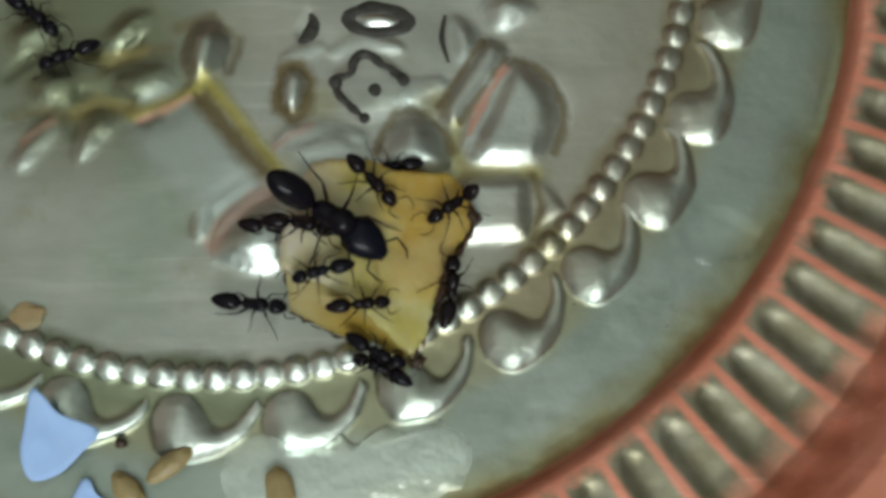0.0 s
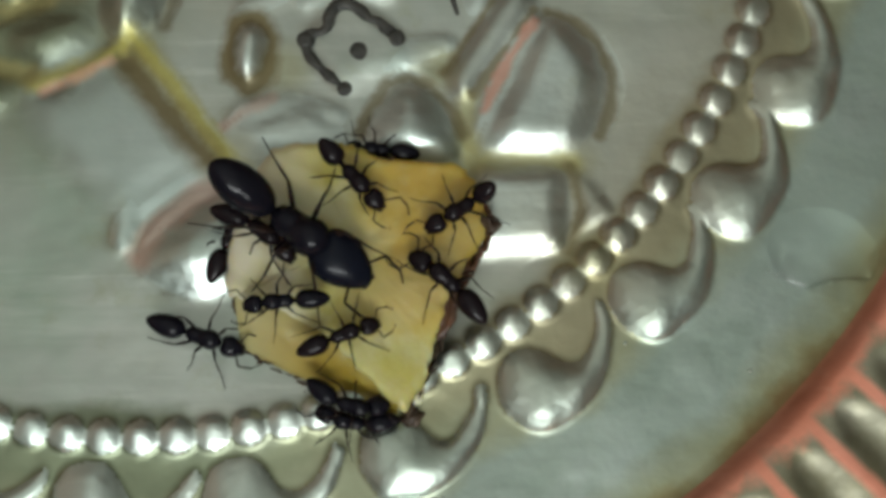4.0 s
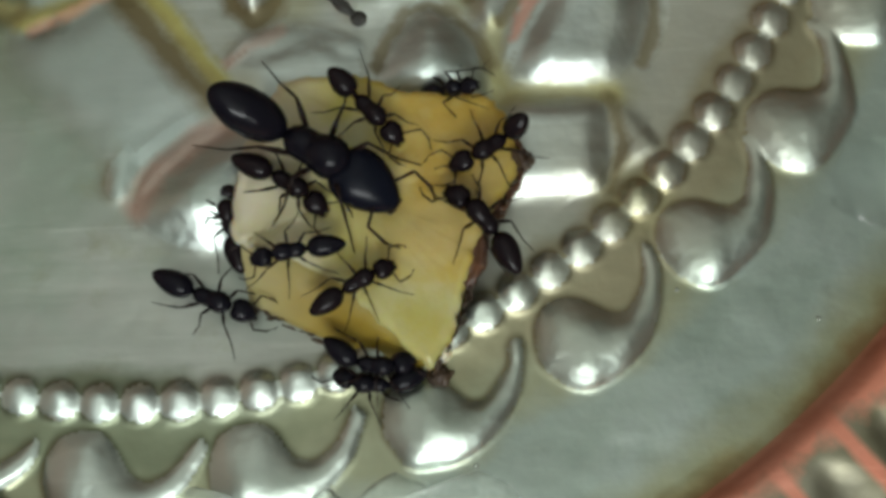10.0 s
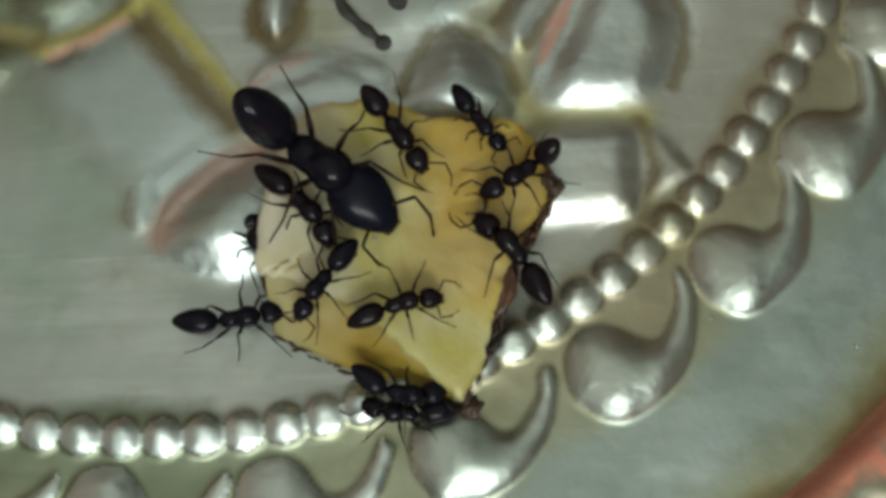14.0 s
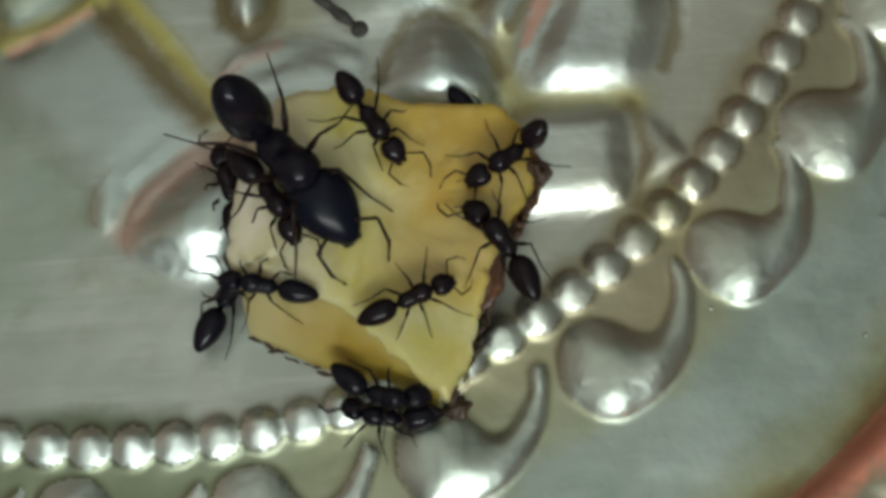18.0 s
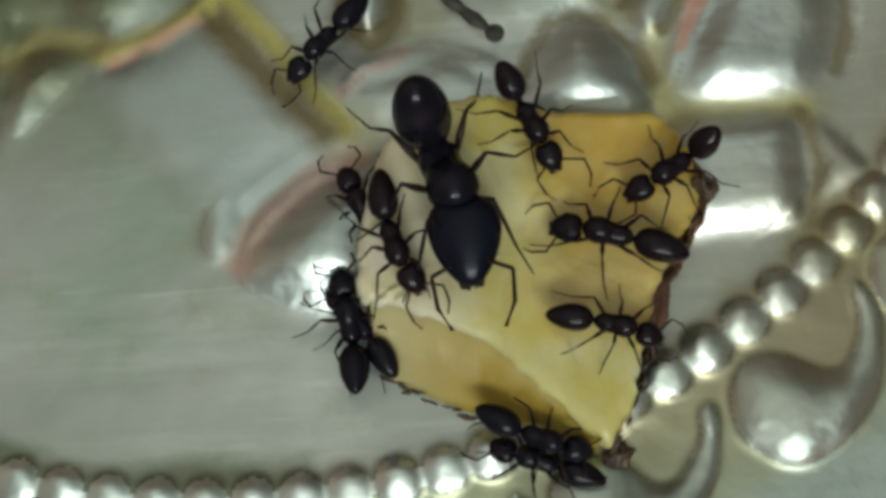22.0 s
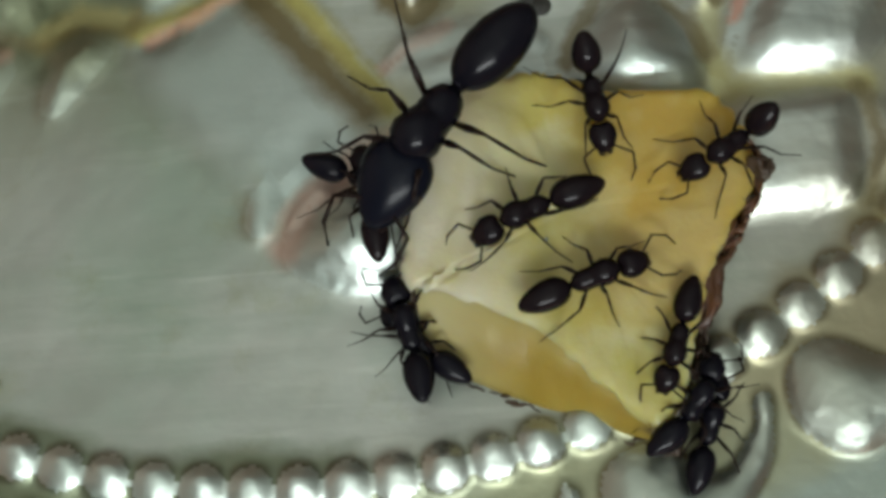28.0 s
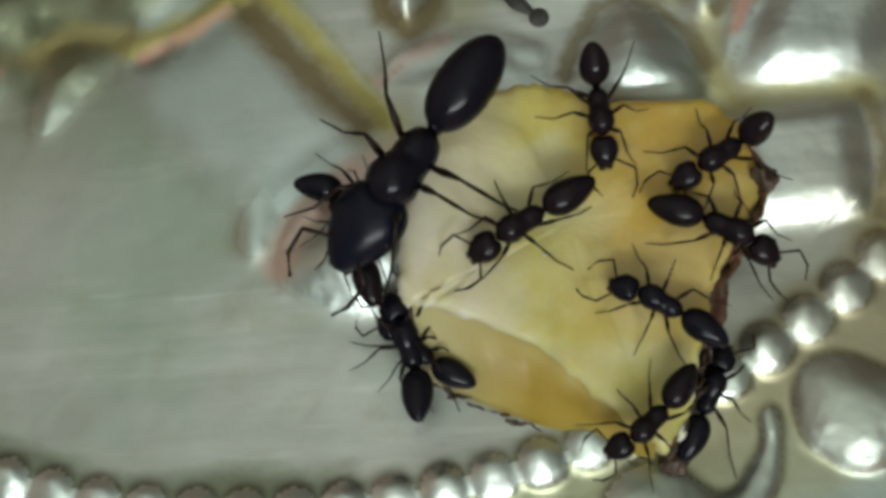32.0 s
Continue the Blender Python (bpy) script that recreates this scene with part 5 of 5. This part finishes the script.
        (25.5, 14.11, -25.64, 2.65, -70.12, 0.67, -0.63),
        (27.5, 14.62, -25.45, 2.65, -80.63, -1.01, 1.09),
        (28, 14.57, -25.42, 2.65, -81.65, 0.13, -0.14),
        (29, 14.68, -25.39, 2.65, -77.55, -5.62, 5.38),
        (30, 14.72, -25.45, 2.65, -82.28, 0.77, -0.85),
        (31, 15.03, -25.67, 2.65, -85.68, -0.26, 0.33),
        (32, 14.83, -25.51, 2.65, -87.04, -1.34, 1.32),
    ],
    "H": [
        (0, 20.03, -27.89, 2.65, -147.34, 1.22, -1.24),
        (1, 20.18, -27.84, 2.65, -148.81, -3.63, 3.66),
        (2, 19.95, -27.76, 2.65, -147.39, 1.12, -1.25),
        (3, 19.89, -27.87, 2.65, -147.53, 1.2, -1.46),
        (5.5, 19.99, -28.31, 2.65, -148.09, -5.76, 6.09),
        (6, 19.87, -28.15, 2.65, -146.07, -1.75, 1.57),
        (7, 20.01, -28.2, 2.65, -146, -6.46, 6.86),
        (8, 20.05, -28.24, 2.65, -148.88, -4.09, 4.37),
        (9, 20.02, -28.22, 2.65, -147.87, -4.4, 4.46),
        (10, 20.03, -28.36, 2.65, -149.51, -8.39, 7.71),
        (11, 20.03, -28.31, 2.65, -149.54, -5.87, 5.48),
        (12, 20.02, -28.3, 2.65, -149.37, -6.07, 5.71),
        (13, 20.03, -28.35, 2.65, -151.5, -4.89, 4.58),
        (13.5, 20.09, -28.37, 2.65, -149.05, -6.92, 6.83),
        (15.5, 20.12, -28.29, 2.65, -149.93, -7.17, 6.67),
        (16, 20.05, -28.24, 2.65, -151.25, -4.82, 4.5),
        (17, 20.27, -28.37, 2.65, -149.28, -7.43, 7.98),
        (18, 20.2, -28.34, 2.65, -147.98, -6.22, 5.36),
        (19, 20.03, -28.1, 2.65, -150.12, -1.15, 1.01),
        (20, 20.22, -28.22, 2.65, -148.8, -1.61, 1.42),
        (21, 20.2, -28.21, 2.65, -150.03, -4.08, 3.12),
        (22, 20.26, -28.16, 2.65, -149.37, -3.73, 2.91),
        (23, 20.28, -28.15, 2.65, -149.39, -3.32, 2.82),
        (24, 20.34, -28.17, 2.65, -149.62, -5.88, 4.68),
        (25, 20.27, -28.02, 2.65, -147.92, -1.14, 1.01),
        (25.5, 20.33, -28.11, 2.65, -148.76, -5.09, 3.85),
        (27.5, 20.44, -28.12, 2.65, -148.61, -7.12, 6.32),
        (28, 20.34, -28.09, 2.65, -148.74, -5.67, 4.52),
        (29, 20.31, -28.04, 2.65, -149.93, -3.13, 2.42),
        (30, 20.3, -28.08, 2.65, -149.53, -5.26, 4.12),
        (31, 20.43, -27.99, 2.65, -148.93, -5.01, 4.22),
        (32, 19.91, -27.93, 2.65, -151.7, 0.91, -0.87),
    ],
    "I": [
        (0, 19.83, -34.86, 2.65, 83.14, 8.5, -8.27),
        (1, 20, -33.15, 2.65, 98.71, 9.42, -8.96),
        (2, 18.99, -32.27, 2.65, 129.93, 16.68, -13.52),
        (3, 18.98, -32.5, 2.65, 137.43, 10.3, -9.12),
        (5.5, 19.02, -32.46, 2.65, 138.84, 14.19, -12.88),
        (6, 18.89, -32.64, 2.65, 135.78, 11.69, -9.71),
        (7, 18.9, -32.49, 2.65, 138.16, 10.9, -9.77),
        (8, 18.95, -32.61, 2.65, 136.28, 8.95, -7.92),
        (9, 18.94, -32.5, 2.65, 136.7, 10.95, -9.08),
        (10, 19.53, -32.46, 2.65, 128.61, 17.7, -12.53),
        (11, 19.52, -32.62, 2.65, 123.54, 17.39, -12.23),
        (12, 19.6, -32.46, 2.65, 125.54, 16.24, -10.71),
        (13, 19.4, -32.68, 2.65, 125.8, 14.21, -10.19),
        (13.5, 19.47, -32.58, 2.65, 127.73, 15.09, -11.69),
        (15.5, 19.49, -32.72, 2.65, 127.34, 12.05, -9.57),
        (16, 19.48, -32.8, 2.65, 124.67, 11.12, -9.08),
        (17, 19.67, -32.57, 2.65, 126.62, 16.26, -12.63),
        (18, 19.63, -32.66, 2.65, 123.01, 12.67, -10.73),
        (19, 19.57, -32.42, 2.65, 127.89, 16.11, -14.43),
        (20, 19.07, -32.16, 2.65, 136, 12.13, -9.68),
        (21, 18.97, -31.93, 2.65, 139.11, 14.44, -11.12),
        (22, 17.14, -31.11, 2.65, 163.05, 8.71, -4.34),
        (23, 16.43, -30.87, 2.65, 179.61, 15.69, -8.07),
        (24, 16.15, -31.36, 2.65, 193.71, 8.19, -4.6),
        (25, 13.97, -30.52, 2.65, 183.06, 15.99, -7.28),
        (25.5, 13.56, -30.58, 2.65, 187.86, 14.19, -7.94),
        (27.5, 11.39, -30.39, 2.65, 192.5, 8.31, -4.79),
        (28, 11.23, -30.46, 2.65, 199.96, 7.81, -4.27),
        (29, 11.39, -30.27, 2.65, 208.21, 5.08, -3.13),
        (30, 11.33, -30.31, 2.65, 207.06, 4.01, -2.73),
        (31, 11.34, -30.19, 2.65, 207.51, 6.48, -4.3),
        (32, 11.09, -30.37, 2.65, 208, 1.45, -0.88),
    ],
    "C": [
        (0, 7.39, -29.47, 2.3, -10.22, -8.53, 10.19),
        (1, 7.8, -29.45, 2.3, -15.56, -11.08, 9.9),
        (2, 7.76, -29.6, 2.3, -35.95, -8.91, 9.42),
        (3, 7.42, -29.48, 2.3, -37.66, -16.64, 16.92),
        (5.5, 8.24, -29.59, 2.3, -22.14, -16.27, 17.51),
        (6, 7.88, -29.68, 2.3, -19.44, -10.71, 14.52),
        (7, 8.19, -29.91, 2.3, -21.56, -7.03, 10.77),
        (8, 7.93, -29.93, 2.3, -30.57, -13.48, 14.17),
        (9, 7.83, -30.03, 2.3, -33.94, -17.61, 20.05),
        (10, 8.76, -30.17, 2.3, -31.61, -13.34, 9.57),
        (11, 8.32, -29.51, 2.3, -33.49, -23.17, 18.37),
        (12, 8.43, -29.49, 2.3, -42.89, -24.35, 20.22),
        (13, 8.29, -29.67, 2.3, -39.53, -30.28, 18.36),
        (13.5, 8.27, -29.91, 2.3, -43.52, -17.67, 10.86),
        (15.5, 7.97, -29.49, 2.3, -55.6, -18.63, 15.07),
        (16, 7.78, -30.03, 2.3, -60.82, -10.83, 11.03),
        (17, 8.06, -29.76, 2.3, -49.34, -9.4, 7.54),
        (18, 7.97, -29.8, 2.3, -56.01, -16.16, 12.96),
        (19, 7.32, -29.87, 2.3, -64.66, -6.64, 6.46),
        (20, 7.72, -30.56, 2.3, -66.91, -5.19, 3.73),
        (21, 7.79, -30.38, 2.3, -70.33, -3.45, 2.83),
        (22, 7.28, -30.91, 2.65, -73.26, 16.59, -13.44),
        (23, 8.69, -33.17, 2.65, -57.28, 6.31, -5.15),
        (24, 10.3, -33.32, 2.65, -45.11, 3.12, -2.27),
        (25, 11.88, -34.44, 2.65, -41.71, 1.22, -0.84),
        (25.5, 12.35, -34.83, 2.65, -30.05, 9.66, -5.75),
        (27.5, 13.17, -33.94, 2.65, 18.71, 6.21, -4.62),
        (28, 13.91, -33.62, 2.65, 18.26, -3.09, 2.48),
        (29, 16.51, -32.98, 2.65, 11.64, 0.78, -0.76),
        (30, 18.13, -32.43, 2.65, 0.14, -2.25, 1.67),
        (31, 19.14, -31.41, 2.65, -4.15, 6.56, -4.94),
        (32, 19.8, -31.2, 2.5, -29.28, -14.51, 10.3),
    ],
    "F": [
        (0, 13.75, -40.3, 1.3, -26.89, 8.11, -7.1),
        (1, 13.28, -40.54, 1.3, -9.97, 28.34, -26.43),
        (2, 13.57, -39.87, 1.3, -18.34, 18.34, -20.09),
        (3, 13.23, -40.03, 1.3, -14.25, 27.9, -22.56),
        (5.5, 13.25, -40.41, 1.3, -14.86, 29.85, -25.7),
        (6, 13.58, -40.56, 1.3, -6.75, 35.86, -34.41),
        (7, 13.47, -40.56, 1.3, -6.57, 32.83, -34.57),
        (8, 13.32, -40.18, 1.3, -6.31, 27.7, -27.39),
        (9, 13.28, -40.3, 1.3, -12.56, 30.72, -32.8),
        (10, 13.35, -40.28, 1.3, -10.26, 31.82, -28.46),
        (11, 13.28, -40.23, 1.3, -10.41, 30.3, -31.61),
        (12, 13.28, -40.25, 1.3, -9.95, 29.34, -28.88),
        (13, 13.28, -40.33, 1.3, -12.43, 33.93, -33.64),
        (13.5, 13.39, -40.15, 1.3, -12.06, 30.42, -30.22),
        (15.5, 13.43, -40.02, 1.3, -10.38, 23.84, -25.95),
        (16, 13.31, -39.96, 1.3, -12.51, 25.15, -25.94),
        (17, 13.38, -40.21, 1.3, -11.95, 30.52, -27.74),
        (18, 13.34, -40.18, 1.3, -16.01, 28.59, -24.94),
        (19, 13.37, -39.92, 1.3, -8.82, 25.31, -25.2),
        (20, 13.99, -40.38, 1.3, -17.74, 23.78, -19.59),
        (21, 14.01, -40.35, 1.3, -20.21, 14.35, -17.36),
        (22, 13.43, -40.04, 1.3, -23.02, 7.51, -8.11),
        (23, 13.55, -40.25, 1.3, -19.33, 16.2, -16.58),
        (24, 13.77, -40.47, 1.3, -23.08, 13.52, -14.66),
        (25, 15.05, -40.83, 1.3, 0.66, 11.87, -14.67),
        (25.5, 15.14, -40.82, 1.3, 2.24, 19.57, -16.8),
        (27.5, 17.5, -39.67, 1.3, 48.54, 20.99, -19.38),
        (28, 18.1, -39.22, 1.3, 53.99, 16.04, -16.86),
        (29, 18.65, -38.87, 1.3, 59.41, 14.04, -18.59),
        (30, 19.08, -37.32, 1.3, 85.57, 7.97, -10.18),
        (31, 18.95, -34.98, 2.6, 133.66, 31.67, -30.07),
        (32, 16.77, -34.3, 2.6, 147.22, 11.24, -7.3),
    ],
    "Q": [
        (0, 5.03, -29.64, 0.6, -9.68, -1.87, 2.06),
        (1, 5.01, -29.45, 0.6, 7.91, 10.96, -15.65),
        (2, 5.12, -29.52, 0.6, -3.42, -7.8, 8.66),
        (3, 5.75, -29.46, 0.6, 46.02, 0, -0),
        (5.5, 5.03, -30.12, 0.6, 73.16, -8.17, 7.16),
        (6, 5.01, -30.76, 0.6, 66.91, -6.54, 6.01),
        (7, 5.13, -31.43, 0.6, 103.4, -0.42, 0.27),
        (8, 4.81, -32.91, 0.6, 106.21, -8.4, 9.25),
        (9, 4.98, -32.15, 0.6, 104.12, -8.55, 5.74),
        (10, 5.14, -31.79, 0.6, 100.34, -9.72, 6.54),
        (11, 5.51, -32.95, 0.6, 103.04, -3.25, 3.81),
        (12, 5.58, -30.91, 0.6, 93.16, -7.44, 3.21),
        (13, 5.57, -32.76, 0.6, 101.68, -2.24, 2.22),
        (16, 5.33, -28.69, 0.6, 118.49, -3.06, 2.19),
        (17, 5.09, -28.58, 0.6, 115.82, 17.86, -10.36),
        (18, 5.37, -28.57, 0.6, 101.59, 7.62, -6.57),
        (20, 5.23, -28.24, 0.6, 112.51, 13.43, -14.32),
        (21, 5.28, -27.78, 0.6, 114, 17.65, -16.5),
        (22, 5.71, -28.74, 0.6, 111.13, 2.48, -3.28),
        (24, 6.3, -27.6, 0.6, 83.25, 4.58, -4.6),
        (25, 4.80, -28.25, 1.5, 100, 2, -3),
        (25.5, 4.62, -28.26, 1.5, 100, 2, -3),
        (27.5, 4.34, -28.61, 1.5, 98, 2, -3),
        (28, 4.04, -28.91, 1.5, 98, 2, -3),
        (29, 3.99, -29.27, 1.5, 97, 2, -3),
        (30, 3.61, -30.25, 1.5, 104, 2, -3),
        (31, 3.51, -29.95, 1.5, 107, 2, -3),
        (32, 3.51, -30.29, 1.5, 107, 2, -3),
    ],
    "M": [
        (0, 14.89, -24.24, 0.7, -172.61, 0.48, -0.42),
        (1, 14.79, -24.12, 0.7, -171.03, 1.42, -1.52),
        (2, 14.38, -24.13, 0.7, -179.69, 7.72, -7.72),
        (3, 14.51, -23.95, 0.7, -178.03, 2.12, -1.77),
        (5.5, 14.9, -24.18, 0.7, -193.45, 4.95, -4.33),
        (6, 14.48, -24.33, 0.7, -159.44, -1.59, 1.86),
        (7, 17.3, -24.6, 1.2, -184.31, 3.93, -3.12),
        (8, 17.64, -24.82, 1.7, -112.87, -7.31, 5.94),
        (9, 17.39, -25.24, 1.7, -101.73, -1.77, 1.53),
        (9.5, 17.73, -24.57, 1.7, -62.97, -7.11, 7.69),
        (10, 17.86, -24.76, 1.7, -7.72, 0.65, -0.52),
        (11, 18.06, -24.43, 1.7, 13.91, 0.28, -0.24),
        (12, 18.32, -24.55, 1.7, -21.9, -4.79, 3.97),
        (13, 18.84, -24.98, 1.7, -39.09, -0.41, 0.45),
        (13.5, 18.03, -25.25, 1.7, -53.37, 5.72, -5.54),
        (15.5, 18.02, -24.93, 0.7, -55.02, 0.78, -1),
        (16, 18.08, -25.06, 0.7, -54.42, 6.36, -7.62),
        (17, 18.99, -25.38, 0.7, -41.37, -6.45, 5.76),
        (18, 18.99, -25.98, 0.7, -52.19, 3.02, -3.3),
        (19, 15.5, -26, 0.2, -52.19, 3.02, -3.3),
        (32, 15.5, -26, 0.2, -52.19, 3.02, -3.3),
    ],
    "N": [
        (0, -13.15, -14.49, 0.5, -158.95, -1.11, 0.94),
        (1, -12.84, -12.99, 0.5, -95.83, -1.81, 1.81),
        (2, -12.96, -14.56, 0.5, -64.61, -2.31, 2.22),
        (2.6, -13.4, -13.6, 0.5, -120, -2.31, 2.22),
        (3.3, -15.6, -12.2, 0.5, -190, -2.31, 2.22),
        (5, -23, -10, 0.5, -200, -2.31, 2.22),
        (32, -23, -10, 0.5, -200, -2.31, 2.22),
    ],
    "S": [
        (0, -15.8, -10.87, 0.5, -38.27, -6.97, 6.85),
        (1, -16.02, -10.13, 0.5, -41.16, -11.52, 10.02),
        (2, -15.15, -11.19, 0.5, -41.47, -3.27, 2.9),
        (2.8, -15.4, -10.2, 0.5, -100, -3.27, 2.9),
        (3.5, -18.0, -8.4, 0.5, -170, -3.27, 2.9),
        (5.2, -25.5, -5.5, 0.5, -185, -3.27, 2.9),
        (32, -25.5, -5.5, 0.5, -185, -3.27, 2.9),
    ],
    "O": [
        (0, 6, -6, 0.6, -135.88, 0, -0),
        (20.5, 6, -6, 0.6, -135.88, 0, -0),
        (21, 7.28, -18.36, 0.6, -135.88, 0, -0),
        (22, 3.98, -20, 0.6, -134.19, 1.31, -1.52),
        (22.5, 4.54, -14.55, 0.6, -121.36, 0, 0),
        (24, 1.6, -14.19, 0.6, -101.08, 1.55, -1.7),
        (24.5, 1.07, -19.09, 0.6, -101.2, 0.59, -0.59),
        (25, -0.63, -20.5, 0.6, -114.81, 5.03, -4.97),
        (25.5, 0.3, -28.7, 0.6, -44.75, 0.99, -1.33),
        (27.5, 3.95, -27.96, 1, -21.3, -1.33, 1.16),
        (28, 3.92, -28.18, 1, -22.78, 0.26, -0.22),
        (29, 3.82, -28.02, 1, -13.6, -1.87, 1.35),
        (30, 3.95, -27.99, 1, -15.81, -0, 0),
        (31, 4.01, -28.03, 1, -13.89, -1.87, 1.34),
        (32, 3.96, -28.1, 1, -14.01, -1.86, 1.34),
    ],
    "T": [
        (0, 13.76, -41.39, 0.4, 155.05, 6.16, -5.6),
        (1, 13.22, -41.81, 0.4, 177.39, -18.21, 16.53),
        (2, 13.54, -40.99, 0.4, 166.03, -6.14, 4.22),
        (3, 13.11, -41.02, 0.4, 170.53, -17.16, 19.04),
        (5.5, 13.12, -41.47, 0.4, 169.4, -21.74, 22.23),
        (6, 13.49, -41.54, 0.4, 179.99, -31.63, 28.33),
        (7, 13.37, -41.59, 0.4, 179.76, -31.42, 25.41),
        (8, 13.18, -41.19, 0.4, 179.68, -20.8, 18.71),
        (9, 13.18, -41.28, 0.4, 173.16, -28.12, 21.44),
        (10, 13.2, -41.29, 0.4, 176.08, -24.11, 23.66),
        (11, 13.14, -41.23, 0.4, 175.28, -26.62, 21.59),
        (12, 13.13, -41.27, 0.4, 175.42, -23.57, 20.94),
        (13, 13.16, -41.36, 0.4, 172.94, -29.22, 24.76),
        (13.5, 13.26, -41.18, 0.4, 174.24, -24.55, 20.74),
        (15.5, 13.29, -41.05, 0.4, 175.65, -16.51, 12.96),
        (16, 13.17, -40.98, 0.4, 173.77, -16.35, 13.33),
        (17, 13.27, -41.32, 0.4, 173.32, -21.87, 21.22),
        (18, 13.16, -41.21, 0.4, 169.45, -19.38, 19.38),
        (19, 13.17, -40.88, 0.4, 177.84, -16.26, 14.59),
        (20, 13.83, -41.3, 0.4, 166.39, -13.48, 14.82),
        (21, 13.87, -41.32, 0.4, 162.87, -10.15, 7.33),
        (22, 13.29, -40.97, 0.4, 159.7, 0.49, -0.4),
        (23, 13.4, -41.22, 0.4, 164.39, -9.46, 8.24),
        (24, 13.65, -41.45, 0.4, 160.32, -6.86, 5.5),
        (25, 14.86, -41.89, 0.4, 185.7, -4.32, 3.47),
        (25.5, 14.95, -41.96, 0.4, 187.2, -10.49, 12.41),
        (26.5, 16.57, -40.09, 0.4, 114.26, -5.52, 8.55),
        (27.5, 18.25, -40.45, 0.4, 86.89, -9.23, 14.72),
        (28, 18.72, -40.21, 0.4, 71.98, 0.88, -1.02),
        (29, 19.02, -38.61, 0.4, 63.94, -1.53, 1.35),
        (30, 19.02, -38.39, 0.4, 66.77, -5.17, 5.59),
        (31, 19.36, -38.07, 0.4, 64.84, -6.64, 5.46),
        (32, 18.69, -38.11, 0.4, 63.73, 2.51, -2.09),
    ],
}
ANT_LENGTH = {"A": 12.4, "B": 7.16, "D": 6.1, "E": 6.11, "G": 6.84, "H": 6.68, "I": 7.3, "C": 7.02, "F": 6.4, "Q": 6.5, "M": 5.5, "N": 6.4, "S": 6.6, "O": 6.5, "T": 6.3}

# how far an ant rears up on its hind legs, in degrees
BODY_LIFT = {"A": [(0, 0), (20, 0), (22, 12), (23, 20), (24, 30), (24.5, 14), (25, 0), (32, 0)],
             "M": [(0, 0), (6, 10), (7, 68), (8, 50), (9.5, 52), (11, 48), (12, 20), (13.5, 10), (15.5, 0), (32, 0)]}
# how far an ant holds its gaster up, in degrees
GASTER_LIFT = {"H": [(0, 52), (32, 55)], "G": [(0, 15), (21, 20), (26, 40), (32, 42)], "B": [(0, 0), (19, 0), (20, 20), (32, 20)],
               "A": [(0, 36), (6, 30), (11, 34), (13, 58), (18, 70), (20, 76), (22, 88), (23, 92), (24, 98), (24.5, 62), (25, 26), (27.5, 8), (32, 8)]}

# legs that an ant moves to a new stand: the ant and its limb (feelers, then front, middle and hind legs), degrees of turn
LEG_TURN = {("A", 7): [(0, 0), (24, 0), (26, -42), (32, -42)], ("A", 6): [(0, 0), (24, 0), (26, 30), (32, 30)]}


ANTS = {}
build_ant("A", "large glossy black major ant with heart-shaped head on the fruit", M_BLACK, True)
build_ant("B", "black worker ant gnawing the fruit edge from the plate", M_BLACK)
build_ant("C", "dark brown worker ant squeezed beside the large ant", M_BROWN)
build_ant("D", "black worker ant lying flat along the fruit", M_BLACK)
build_ant("E", "small dark brown worker ant walking on the fruit", M_BROWN)
build_ant("F", "black worker ant clinging to the cut fruit side", M_BLACK)
build_ant("G", "slim dark worker ant feeding at the top edge of the fruit", M_BROWN)
build_ant("H", "dark brown worker ant leaning in from a raised petal", M_BROWN)
build_ant("I", "dark brown worker ant with long oval abdomen on the fruit", M_BROWN)
build_ant("M", "small black worker ant by the upper fruit edge", M_BLACK)
build_ant("N", "black worker ant wandering over the embossed leaves", M_BLACK)
build_ant("O", "black visiting worker ant crossing the plate", M_BLACK)
build_ant("Q", "small dark worker ant beneath the large ant", M_BROWN)
build_ant("T", "black worker ant pressed under the cut fruit side", M_BLACK)
build_ant("S", "black worker ant among the leaf bosses", M_BLACK)


def motions():
    for key, (ant, head, gaster, s, limbs) in ANTS.items():
        rows = ANT_ROWS[key]
        rng = random.Random(ord(key) + 7)
        for index, (limb_ob, hip, swing) in enumerate(limbs):
            start = rng.uniform(0.6, 1.4)
            times = [0.0] + [round(start + 1.6 * k, 2) for k in range(20) if start + 1.6 * k < 31.5] + [32.0]
            turn = LEG_TURN.get((key, index), [(0, 0), (32, 0)])
            walk(limb_ob, [(t, pose(hip.x * MM, hip.y * MM, hip.z * MM, rng.uniform(-2, 2), rng.uniform(-2, 2), rng.uniform(-swing, swing) + float(np.interp(t, *zip(*turn))))) for t in times])
        rear = BODY_LIFT.get(key, [(0, 0), (32, 0)])
        walk(ant, [(t, pose(x * MM, y * MM, z * MM, 0, -float(np.interp(t, *zip(*rear))), a)) for t, x, y, z, a, h, g in rows])
        walk(head, [(t, pose(1.05 * s * MM, 0, 0, 0, 12, h)) for t, x, y, z, a, h, g in rows])
        lift = GASTER_LIFT.get(key, [(0, 0), (32, 0)])
        walk(gaster, [(t, pose(-1.25 * s * MM, 0, 0, 0, float(np.interp(t, *zip(*lift))), g)) for t, x, y, z, a, h, g in rows])


motions()
